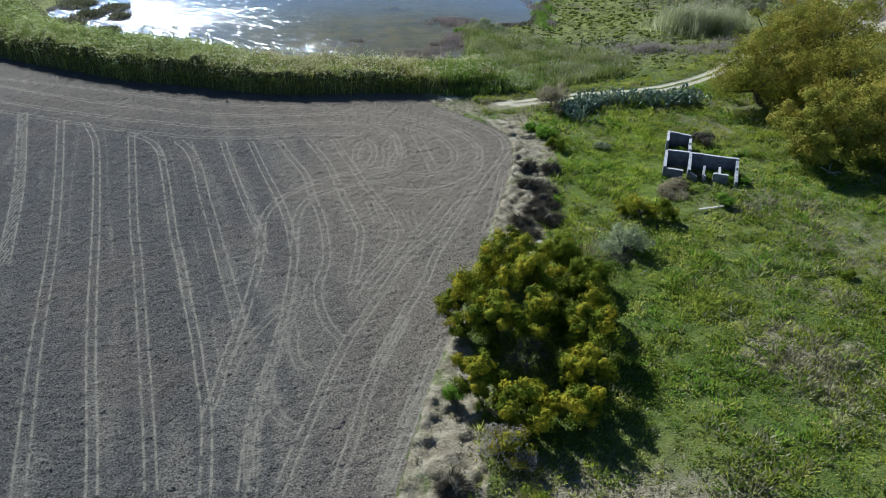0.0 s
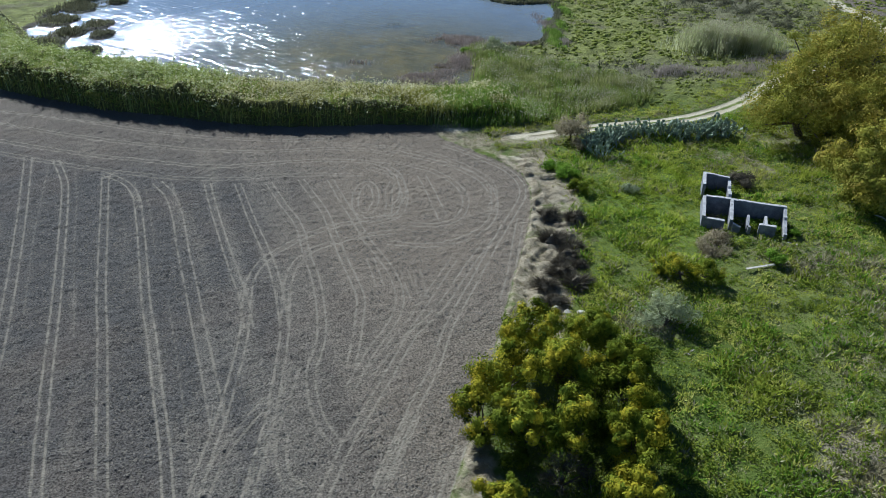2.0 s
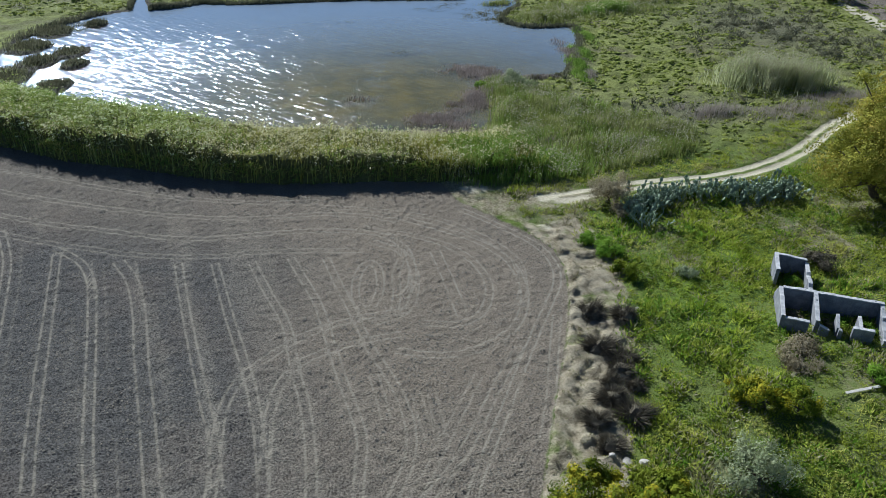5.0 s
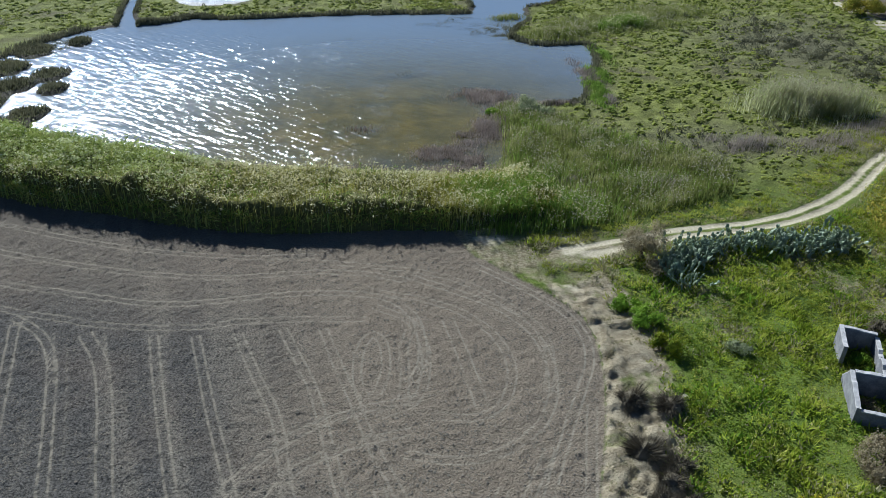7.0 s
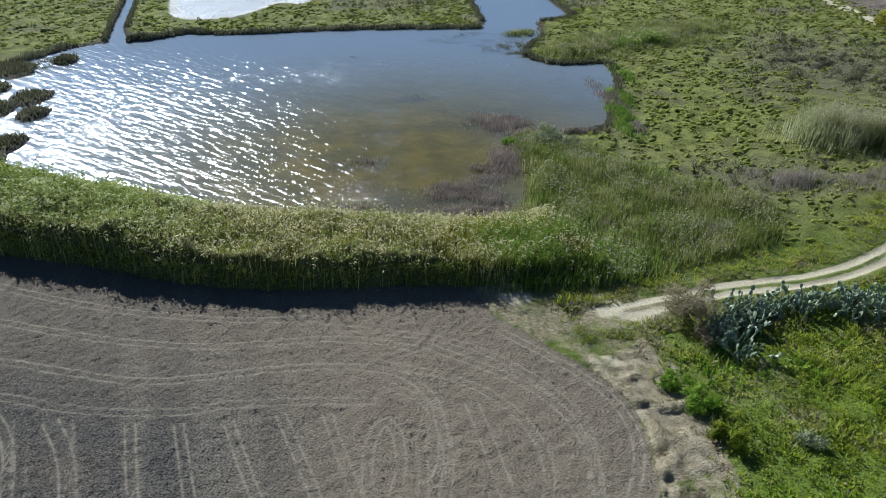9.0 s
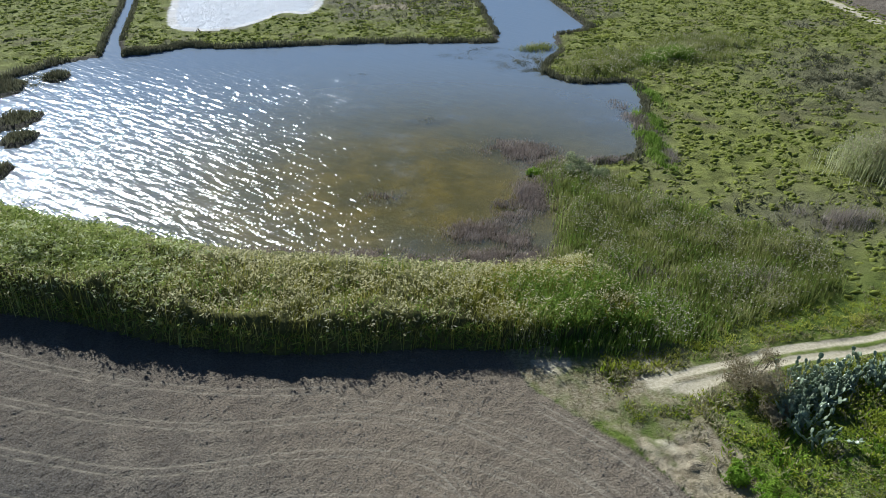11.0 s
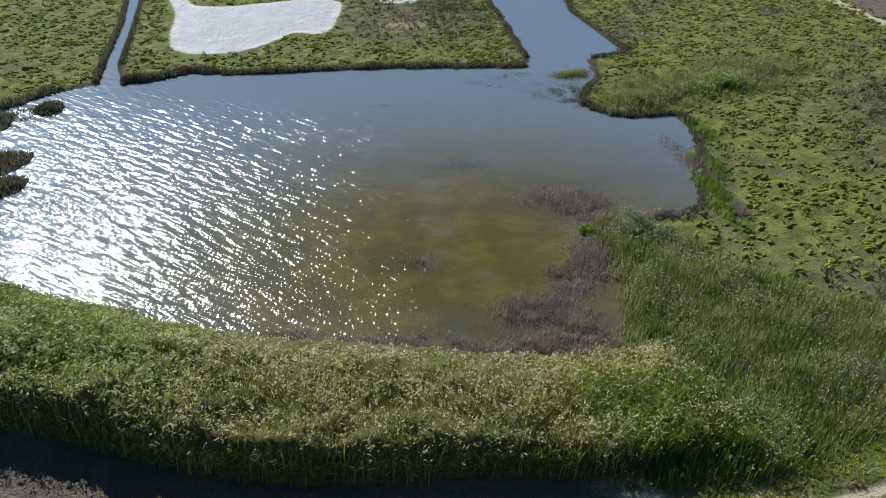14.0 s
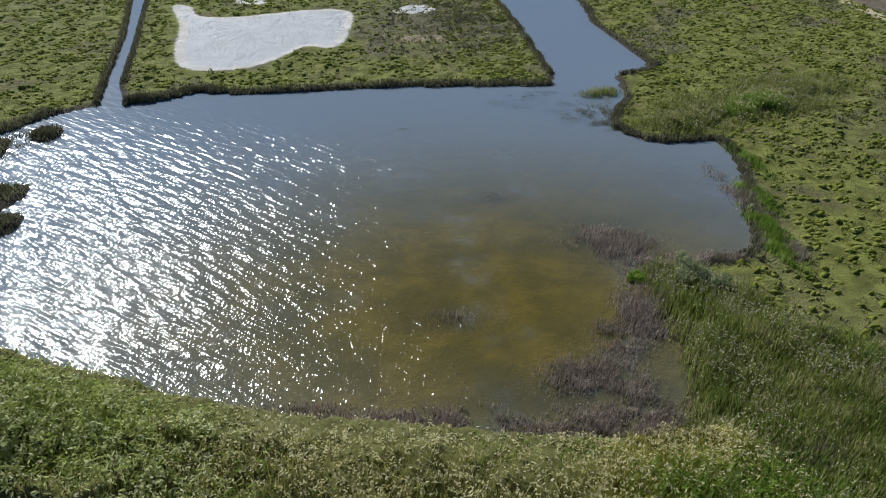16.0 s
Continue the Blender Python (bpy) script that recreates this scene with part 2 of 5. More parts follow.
# ---- materials ----
def material(name, rough=0.9):
    m = bpy.data.materials.new(name)
    m.use_nodes = True
    t = m.node_tree
    p = t.nodes["Principled BSDF"]
    p.inputs["Roughness"].default_value = rough
    return m, t, p


class Nodes:
    """Short forms for building node trees."""

    def __init__(self, tree):
        self.t = tree

    def put(self, socket, v):
        if hasattr(v, "is_linked"):
            self.t.links.new(v, socket)
        elif isinstance(v, tuple) and len(v) == 3 and socket.type == "RGBA":
            socket.default_value = (*v, 1)
        else:
            socket.default_value = v

    def place(self):
        return self.t.nodes.new("ShaderNodeTexCoord").outputs["Object"]

    def attr(self, name):
        n = self.t.nodes.new("ShaderNodeAttribute")
        n.attribute_name = name
        return n.outputs["Fac"]

    def scaled(self, v, scale, turn=0.0):
        """Turns the place by that many degrees, then scales it."""
        for key, value in (("Rotation", (0, 0, radians(turn))), ("Scale", scale)):
            n = self.t.nodes.new("ShaderNodeMapping")
            n.inputs[key].default_value = value
            self.put(n.inputs["Vector"], v)
            v = n.outputs[0]
        return v

    def noise(self, v, size, detail=3.0, rough=0.55, warp=0.0):
        n = self.t.nodes.new("ShaderNodeTexNoise")
        self.put(n.inputs["Vector"], v)
        n.inputs["Scale"].default_value = 1.0 / size
        n.inputs["Detail"].default_value, n.inputs["Roughness"].default_value = detail, rough
        n.inputs["Distortion"].default_value = warp
        return n.outputs["Fac"]

    def math(self, op, a, b=0.0, c=0.0, clamp=False):
        n = self.t.nodes.new("ShaderNodeMath")
        n.operation, n.use_clamp = op, clamp
        for k, v in enumerate((a, b, c)):
            self.put(n.inputs[k], v)
        return n.outputs[0]

    def step(self, v, a, b):
        n = self.t.nodes.new("ShaderNodeMapRange")
        n.interpolation_type = "SMOOTHSTEP"
        self.put(n.inputs["Value"], v)
        n.inputs["From Min"].default_value, n.inputs["From Max"].default_value = min(a, b), max(a, b)
        if a > b:
            n.inputs["To Min"].default_value, n.inputs["To Max"].default_value = 1, 0
        return n.outputs[0]

    def mix(self, f, a, b):
        n = self.t.nodes.new("ShaderNodeMix")
        n.data_type = "RGBA"
        self.put(n.inputs[0], f)
        self.put(n.inputs[6], a)
        self.put(n.inputs[7], b)
        return n.outputs[2]

    def bump(self, h, dist, strength=1.0):
        n = self.t.nodes.new("ShaderNodeBump")
        self.put(n.inputs["Height"], h)
        n.inputs["Distance"].default_value, n.inputs["Strength"].default_value = dist, strength
        return n.outputs[0]

    def island(self):
        return self.t.nodes.new("ShaderNodeNewGeometry").outputs["Random Per Island"]


def leaf_material(name, tones, patch=6.0, through=0.35, gloss=0.8, spec=0.05, single=0.55):
    """Foliage: tones are (dark, middle, light), mixed leaf by leaf and patch by patch; part of the light passes through."""
    m, t, p = material(name, gloss)
    n = Nodes(t)
    where = n.place()
    pick = n.math("ADD", n.math("MULTIPLY", n.island(), single), n.math("MULTIPLY", n.step(n.noise(where, patch), 0.3, 0.7), 1.0 - single))
    c = n.mix(n.step(pick, 0.0, 0.5), tones[0], tones[1])
    c = n.mix(n.step(pick, 0.5, 1.0), c, tones[2])
    n.put(p.inputs["Base Color"], c)
    p.inputs["Specular IOR Level"].default_value = spec
    tr = t.nodes.new("ShaderNodeBsdfTranslucent")
    n.put(tr.inputs["Color"], c)
    mx = t.nodes.new("ShaderNodeMixShader")
    mx.inputs[0].default_value = through
    t.links.new(p.outputs[0], mx.inputs[1])
    t.links.new(tr.outputs[0], mx.inputs[2])
    t.links.new(mx.outputs[0], t.nodes["Material Output"].inputs["Surface"])
    return m


def plain_material(name, a, b, size=0.5, rough=0.85, relief=0.02, spec=0.3):
    m, t, p = material(name, rough)
    n = Nodes(t)
    where = n.place()
    f = n.math("ADD", n.math("MULTIPLY", n.noise(where, size), 0.6), n.math("MULTIPLY", n.noise(where, size / 7), 0.4))
    n.put(p.inputs["Base Color"], n.mix(n.step(f, 0.3, 0.7), a, b))
    n.put(p.inputs["Normal"], n.bump(f, relief))
    p.inputs["Specular IOR Level"].default_value = spec
    return m


def ground_material():
    m, t, p = material("earth_and_turf", 0.95)
    n = Nodes(t)
    where = n.place()
    ragged = n.math("SUBTRACT", n.noise(where, 1.6, 4, 0.6), 0.5)
    fine = n.noise(where, 0.35, 4, 0.65)
    broad = n.noise(where, 14, 4, 0.55)
    mid = n.noise(where, 3.2, 4, 0.6)

    def zone(name, soft, wild):
        v = n.math("ADD", n.attr(name), n.math("MULTIPLY", ragged, wild))
        return n.step(v, -soft, soft)

    # turf
    turf = n.mix(n.step(mid, 0.35, 0.65), (0.08, 0.115, 0.018), (0.16, 0.20, 0.034))
    turf = n.mix(n.step(broad, 0.42, 0.68), turf, (0.165, 0.18, 0.05))
    turf = n.mix(n.step(fine, 0.55, 0.8), turf, (0.055, 0.075, 0.020))
    turf = n.mix(n.math("MULTIPLY", n.attr("vivid"), n.step(fine, 0.3, 0.6)), turf, (0.15, 0.21, 0.028))
    marsh = n.mix(n.step(mid, 0.35, 0.65), (0.135, 0.145, 0.034), (0.235, 0.25, 0.062))
    marsh = n.mix(n.step(broad, 0.5, 0.7), marsh, (0.15, 0.14, 0.06))
    c = n.mix(n.attr("marsh"), turf, marsh)
    c = n.mix(n.math("MULTIPLY", n.attr("scrub"), n.step(fine, 0.2, 0.5)), c, (0.155, 0.145, 0.085))
    straw = n.mix(n.step(fine, 0.35, 0.65), (0.20, 0.165, 0.095), (0.36, 0.31, 0.20))
    c = n.mix(n.step(n.math("ADD", n.attr("dry"), n.math("MULTIPLY", ragged, 0.9)), 0.25, 0.75), c, straw)
    # rubbly verge
    rubble = n.mix(n.step(n.noise(where, 1.1, 4, 0.6), 0.35, 0.65), (0.24, 0.197, 0.122), (0.40, 0.34, 0.225))
    c = n.mix(n.step(n.math("ADD", n.attr("verge"), n.math("MULTIPLY", ragged, 1.0)), 0.3, 0.7), c, rubble)
    # ploughed soil
    clods = n.noise(where, 0.22, 3, 0.7)
    bands = n.noise(n.scaled(where, (0.25, 0.035, 1), -10), 1.0, 3, 0.5)
    axes = t.nodes.new("ShaderNodeSeparateXYZ")
    t.links.new(where, axes.inputs[0])
    bands = n.math("ADD", bands, n.math("MULTIPLY", n.step(axes.outputs[0], 2, -36), 0.16))
    soil = n.mix(n.step(clods, 0.3, 0.7), (0.055, 0.049, 0.040), (0.240, 0.213, 0.168))
    soil = n.mix(n.step(bands, 0.46, 0.60), soil, n.mix(n.step(clods, 0.3, 0.7), (0.029, 0.027, 0.024), (0.150, 0.138, 0.118)))
    line = n.math("SUBTRACT", 1.0, n.step(n.math("ABSOLUTE", n.math("ADD", n.attr("rut"), n.math("MULTIPLY", ragged, 0.14))), 0.04, 0.21))
    line = n.math("MULTIPLY", line, n.math("MULTIPLY", n.attr("rut_plain"), n.step(n.noise(where, 1.4, 3, 0.6), 0.28, 0.55)))
    worn = n.math("MAXIMUM", line, n.math("MULTIPLY", n.attr("wheel"), 0.35))
    soil = n.mix(n.math("MULTIPLY", n.step(n.noise(where, 17, 3), 0.45, 0.7), 0.45), soil, n.mix(n.step(clods, 0.3, 0.7), (0.075, 0.055, 0.040), (0.22, 0.175, 0.13)))
    soil = n.mix(n.math("MULTIPLY", n.step(axes.outputs[0], -12, 10), 0.75), soil, n.mix(n.step(clods, 0.3, 0.7), (0.108, 0.087, 0.062), (0.30, 0.247, 0.177)))
    soil = n.mix(n.math("MULTIPLY", n.attr("headland"), 0.42), soil, (0.235, 0.188, 0.13))
    soil = n.mix(n.math("MULTIPLY", worn, 0.80), soil, (0.30, 0.262, 0.192))
    c = n.mix(zone("field", 0.25, 0.8), c, soil)
    # tracks, salt, bed
    grit = n.mix(n.step(fine, 0.3, 0.7), (0.39, 0.34, 0.225), (0.56, 0.495, 0.35))
    c = n.mix(n.step(n.math("ADD", n.attr("path"), n.math("MULTIPLY", ragged, 0.5)), 0.3, 0.7), c, grit)
    crust = n.mix(n.step(n.noise(where, 6, 3), 0.35, 0.7), (0.66, 0.63, 0.57), (0.80, 0.78, 0.74))
    brine = n.step(n.math("ADD", n.attr("salt"), n.math("MULTIPLY", n.math("SUBTRACT", n.noise(where, 9, 3), 0.5), 5.0)), 1.6, 2.6)
    crust = n.mix(n.math("MULTIPLY", brine, 0.55), crust, (0.47, 0.50, 0.54))
    c = n.mix(zone("salt", 0.5, 1.8), c, crust)
    n.put(p.inputs["Roughness"], n.math("SUBTRACT", 0.95, n.math("MULTIPLY", brine, 0.6)))
    bed = n.mix(n.step(n.noise(where, 9, 4, 0.6), 0.35, 0.65), (0.075, 0.066, 0.014), (0.165, 0.13, 0.022))
    bed = n.mix(n.attr("amber"), (0.085, 0.085, 0.060), bed)
    bed = n.mix(n.attr("weed"), bed, (0.030, 0.028, 0.026))
    mud = n.mix(n.step(fine, 0.35, 0.65), (0.035, 0.030, 0.022), (0.085, 0.070, 0.05))
    c = n.mix(zone("bank", 0.8, 1.5), c, mud)
    c = n.mix(zone("pond", 0.8, 1.5), c, bed)
    n.put(p.inputs["Base Color"], c)
    lumps = n.math("ADD", n.math("MULTIPLY", clods, 1.0), n.math("MULTIPLY", mid, n.math("ADD", n.math("MULTIPLY", n.attr("marsh"), 2.6), 0.3)))
    lumps = n.math("MULTIPLY", lumps, n.math("SUBTRACT", 1.0, n.math("MULTIPLY", n.attr("path"), 0.75)))
    n.put(p.inputs["Normal"], n.bump(lumps, 0.30))
    p.inputs["Specular IOR Level"].default_value = 0.15
    return m


def water_material():
    m, t, p = material("pond_water")
    n = Nodes(t)
    where = n.place()
    t.nodes.remove(p)
    apart = t.nodes.new("ShaderNodeSeparateXYZ")
    t.links.new(where, apart.inputs[0])
    # wind ripples with long crests, a finer cross chop, and calmer water under the far bank
    crests = n.noise(n.scaled(where, (0.30, 1.0, 1), 46), 1.15, 1.5, 0.5, 0.25)
    chop = n.noise(n.scaled(where, (0.7, 1.3, 1), 100), 0.55, 1, 0.5, 0.3)
    gusts = n.step(n.noise(n.scaled(where, (0.5, 1, 1), 25), 24, 3), 0.3, 0.62)
    h = n.math("ADD", crests, n.math("MULTIPLY", chop, 0.22))
    h = n.math("MULTIPLY", h, n.math("ADD", n.math("MULTIPLY", gusts, 0.4), 0.6))
    lee = n.math("MULTIPLY", n.step(apart.outputs[1], 238, 185), n.math("ADD", n.math("MULTIPLY", n.step(apart.outputs[0], 52, 5), 0.7), 0.3))
    h = n.math("MULTIPLY", h, n.math("ADD", n.math("MULTIPLY", lee, 0.75), 0.25))
    shine = t.nodes.new("ShaderNodeBsdfGlossy")
    shine.inputs["Roughness"].default_value = 0.135
    t.links.new(n.bump(h, 0.54), shine.inputs["Normal"])
    clear = t.nodes.new("ShaderNodeBsdfTransparent")
    clear.inputs["Color"].default_value = (0.88, 0.80, 0.52, 1)
    # Suspended silt: amber where stirred, elsewhere blue painted in for reflected sky
    silt_and_sky = t.nodes.new("ShaderNodeBsdfDiffuse")
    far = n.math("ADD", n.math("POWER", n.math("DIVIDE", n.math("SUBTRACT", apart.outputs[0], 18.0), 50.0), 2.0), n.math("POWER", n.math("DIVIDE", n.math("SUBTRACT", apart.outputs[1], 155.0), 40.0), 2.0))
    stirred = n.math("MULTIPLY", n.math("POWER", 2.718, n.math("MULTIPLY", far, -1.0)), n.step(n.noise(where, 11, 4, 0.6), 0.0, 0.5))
    n.put(silt_and_sky.inputs["Color"], n.mix(stirred, (0.25, 0.33, 0.44), (0.16, 0.142, 0.04)))
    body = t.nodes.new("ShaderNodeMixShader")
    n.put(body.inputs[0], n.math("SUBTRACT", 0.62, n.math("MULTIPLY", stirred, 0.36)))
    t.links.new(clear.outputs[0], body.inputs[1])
    t.links.new(silt_and_sky.outputs[0], body.inputs[2])
    fr = t.nodes.new("ShaderNodeFresnel")
    fr.inputs["IOR"].default_value = 1.34
    mx = t.nodes.new("ShaderNodeMixShader")
    t.links.new(fr.outputs[0], mx.inputs[0])
    t.links.new(body.outputs[0], mx.inputs[1])
    t.links.new(shine.outputs[0], mx.inputs[2])
    t.links.new(mx.outputs[0], t.nodes["Material Output"].inputs["Surface"])
    return m


REED = leaf_material("reed_green", ((0.17, 0.175, 0.033), (0.38, 0.37, 0.075), (0.62, 0.57, 0.19)), 5, 0.25)
CANE = leaf_material("cane_leaf", ((0.17, 0.22, 0.045), (0.36, 0.41, 0.11), (0.60, 0.62, 0.27)), 4, 0.3)
REED_LUSH = leaf_material("reed_lush", ((0.10, 0.17, 0.022), (0.205, 0.30, 0.05), (0.34, 0.40, 0.11)), 5, 0.45)
REED_GREY = leaf_material("sedge_grey", ((0.13, 0.165, 0.04), (0.26, 0.285, 0.08), (0.44, 0.43, 0.19)), 4, 0.35, single=0.4)
REED_PALE = leaf_material("reed_pale", ((0.30, 0.33, 0.14), (0.46, 0.47, 0.24), (0.60, 0.58, 0.38)), 6, 0.55)
REED_DEAD = leaf_material("reed_dead", ((0.20, 0.165, 0.135), (0.37, 0.31, 0.26), (0.55, 0.48, 0.41)), 4, 0.2)
PLUME = leaf_material("reed_plume", ((0.46, 0.42, 0.20), (0.62, 0.57, 0.32), (0.76, 0.71, 0.46)), 5, 0.45)
PLUME_CANE = leaf_material("cane_plume", ((0.46, 0.50, 0.23), (0.62, 0.64, 0.35), (0.76, 0.76, 0.50)), 5, 0.4)
PLUME_GREY = leaf_material("grey_plume", ((0.30, 0.28, 0.16), (0.42, 0.39, 0.25), (0.54, 0.50, 0.36)), 5, 0.4)
GRASS = leaf_material("meadow_blade", ((0.12, 0.165, 0.018), (0.33, 0.37, 0.045), (0.58, 0.56, 0.15)), 4.5, 0.5, single=0.28)
STRAW = leaf_material("dry_blade", ((0.22, 0.20, 0.10), (0.36, 0.33, 0.18), (0.48, 0.44, 0.27)), 5, 0.3)
MARSH = leaf_material("marsh_plant", ((0.17, 0.21, 0.04), (0.295, 0.325, 0.065), (0.42, 0.43, 0.13)), 7, 0.45, single=0.4)
SCRUB = leaf_material("grey_scrub", ((0.085, 0.09, 0.05), (0.18, 0.175, 0.10), (0.29, 0.275, 0.17)), 5, 0.25)
WATTLE = leaf_material("wattle_leaf", ((0.055, 0.09, 0.008), (0.175, 0.21, 0.015), (0.33, 0.335, 0.03)), 1.8, 0.22, single=0.16)
WATTLE_BLOOM = leaf_material("wattle_bloom", ((0.17, 0.18, 0.011), (0.35, 0.32, 0.018), (0.53, 0.43, 0.03)), 1.8, 0.22, single=0.16)
TAMARISK = leaf_material("tree_leaf_olive", ((0.13, 0.14, 0.017), (0.28, 0.275, 0.036), (0.43, 0.39, 0.07)), 1.8, 0.22, single=0.16)
OCHRE = leaf_material("tree_leaf_ochre", ((0.20, 0.18, 0.022), (0.34, 0.29, 0.04), (0.49, 0.39, 0.08)), 1.8, 0.22, single=0.16)
SILVER = leaf_material("silver_leaf", ((0.20, 0.235, 0.11), (0.33, 0.36, 0.19), (0.48, 0.50, 0.31)), 2, 0.3)
FRESH = leaf_material("fresh_leaf", ((0.09, 0.18, 0.016), (0.19, 0.31, 0.03), (0.28, 0.39, 0.05)), 2, 0.4)
BRIGHT = leaf_material("spring_grass", ((0.15, 0.22, 0.018), (0.32, 0.40, 0.034), (0.50, 0.53, 0.09)), 3, 0.5, single=0.3)
WEED = leaf_material("broad_weed", ((0.075, 0.12, 0.012), (0.16, 0.22, 0.022), (0.28, 0.32, 0.05)), 2.5, 0.3)
SPINY = leaf_material("spiny_mound", ((0.06, 0.052, 0.036), (0.13, 0.11, 0.075), (0.22, 0.19, 0.13)), 1.5, 0.15)
BROWN = leaf_material("withered_leaf", ((0.20, 0.165, 0.09), (0.33, 0.28, 0.17), (0.46, 0.40, 0.27)), 2, 0.5)
TWIG = leaf_material("bare_twig", ((0.24, 0.205, 0.165), (0.37, 0.32, 0.265), (0.50, 0.44, 0.37)), 2, 0.3)
# Dark colour of the opaque core added inside the reed stand
REED_CORE = plain_material("reed_core", (0.06, 0.062, 0.02), (0.15, 0.145, 0.05), 0.5, 0.95, 0.1, 0.1)
BARK = plain_material("bark", (0.06, 0.048, 0.036), (0.15, 0.125, 0.095), 0.3, 0.95, 0.03, 0.1)
CACTUS = plain_material("cactus_pad", (0.13, 0.18, 0.10), (0.33, 0.38, 0.25), 0.6, 0.36, 0.006, 0.5)
# Ruin's wall faces are darkened as shaded, their top strips lightened as sunlit
PLASTER_SHADED = plain_material("plaster_shaded", (0.13, 0.13, 0.135), (0.27, 0.265, 0.26), 0.9, 0.9, 0.02, 0.2)
PLASTER_LIT = plain_material("plaster_lit", (0.36, 0.35, 0.325), (0.58, 0.56, 0.53), 0.5, 0.9, 0.02, 0.2)
STONE = plain_material("pale_stone", (0.34, 0.30, 0.24), (0.55, 0.50, 0.42), 0.4, 0.9, 0.03, 0.2)
TIMBER = plain_material("bleached_wood", (0.42, 0.38, 0.31), (0.62, 0.57, 0.48), 0.5, 0.85, 0.006, 0.2)


# ---- mesh builders ----
def fast_mesh(name, verts, tris, mats, index=None):
    me = bpy.data.meshes.new(name)
    me.vertices.add(len(verts))
    me.vertices.foreach_set("co", np.ascontiguousarray(verts, np.float32).ravel())
    me.loops.add(tris.size)
    me.loops.foreach_set("vertex_index", np.ascontiguousarray(tris, np.int32).ravel())
    me.polygons.add(len(tris))
    me.polygons.foreach_set("loop_start", np.arange(0, tris.size, tris.shape[1], dtype=np.int32))
    for mat in mats:
        me.materials.append(mat)
    if index is not None:
        me.polygons.foreach_set("material_index", np.ascontiguousarray(index, np.int32))
    me.update(calc_edges=True)
    return me


def blades(x, y, z, h, w, lean=0.25, wind=(0.3, -0.15), seed=1):
    """Bent blades that rise from each point: vertices and triangles, three to a blade."""
    r = np.random.default_rng(seed)
    n = len(x)
    a = r.uniform(0, 2 * np.pi, n)
    side = np.stack([np.cos(a), np.sin(a), np.zeros(n)], 1) * (w / 2)[:, None]
    b = r.uniform(0, 2 * np.pi, n)
    tip = np.stack([np.cos(b), np.sin(b)], 1) * (lean * r.uniform(0.3, 1.4, n))[:, None] + np.array(wind) * r.uniform(0.3, 1.2, n)[:, None]
    base = np.stack([x, y, z], 1)
    midp = base + np.concatenate([tip * (h * 0.32)[:, None], (h * 0.62)[:, None]], 1)
    top = base + np.concatenate([tip * h[:, None], (h * r.uniform(0.88, 1.0, n))[:, None]], 1)
    v = np.stack([base - side, base + side, midp - side * 0.8, midp + side * 0.8, top], 1).reshape(-1, 3)
    k = np.arange(n)[:, None] * 5
    t = np.concatenate([k + (0, 1, 3), k + (0, 3, 2), k + (2, 3, 4)], 1).reshape(-1, 3)
    return v, t, top


def leaves(c, length, width, droop=0.0, seed=1):
    """A pointed leaf at each centre, turned at random: vertices and triangles, two to a leaf."""
    r = np.random.default_rng(seed)
    n = len(c)
    d = r.normal(size=(n, 3))
    d[:, 2] = d[:, 2] * 0.7 - droop
    d /= np.linalg.norm(d, axis=1)[:, None]
    e = np.cross(d, r.normal(size=(n, 3)))
    e /= np.linalg.norm(e, axis=1)[:, None] + 1e-9
    L = (length * r.uniform(0.6, 1.3, n) / 2)[:, None]
    W = (width * r.uniform(0.7, 1.3, n) / 2)[:, None]
    v = np.stack([c - d * L, c + e * W, c + d * L, c - e * W], 1).reshape(-1, 3)
    k = np.arange(n)[:, None] * 4
    return v, np.concatenate([k + (0, 1, 2), k + (0, 2, 3)], 1).reshape(-1, 3)


def outward_leaves(c, out, length, width, seed=1):
    """Leaves that lie along the surface of a crown, whose outward way is given."""
    r = np.random.default_rng(seed)
    n = len(c)
    out = out + r.normal(0, 0.24, (n, 3))
    out /= np.linalg.norm(out, axis=1)[:, None] + 1e-9
    d = r.normal(size=(n, 3)) - (0, 0, 0.6)
    d -= out * (d * out).sum(1)[:, None]
    d /= np.linalg.norm(d, axis=1)[:, None] + 1e-9
    e = np.cross(out, d)
    L, W = (length * r.uniform(0.6, 1.3, n) / 2)[:, None], (width * r.uniform(0.7, 1.3, n) / 2)[:, None]
    v = np.stack([c - d * L, c + e * W, c + d * L, c - e * W], 1).reshape(-1, 3)
    k = np.arange(n)[:, None] * 4
    return v, np.concatenate([k + (0, 1, 2), k + (0, 2, 3)], 1).reshape(-1, 3)


def joined(*pieces):
    """Joins (vertices, triangles, material index) lists."""
    vs, ts, ms, at = [], [], [], 0
    for v, t, i in pieces:
        vs.append(v), ts.append(t + at), ms.append(np.full(len(t), i))
        at += len(v)
    return np.concatenate(vs), np.concatenate(ts), np.concatenate(ms)


def stuff(name, pieces, mats, label, category):
    v, t, i = joined(*pieces)
    ob = new(name, fast_mesh(name, v, t, mats, i))
    return tagged(ob, label, category, "", "stuff")


def part(name, bm, mat, parent, label=""):
    me = bpy.data.meshes.new(name)
    bm.to_mesh(me)
    bm.free()
    me.materials.append(mat)
    ob = new(name, me)
    ob.parent = parent
    if label:
        ob["label"] = label
    return ob


def mesh_part(name, v, t, mat, parent, label=""):
    ob = new(name, fast_mesh(name, v, t, [mat]))
    ob.parent = parent
    if label:
        ob["label"] = label
    return ob


def base_of(name, x, y, z, label, category, group=""):
    ob = new(name)
    ob.location = (x, y, z)
    return tagged(ob, label, category, group)


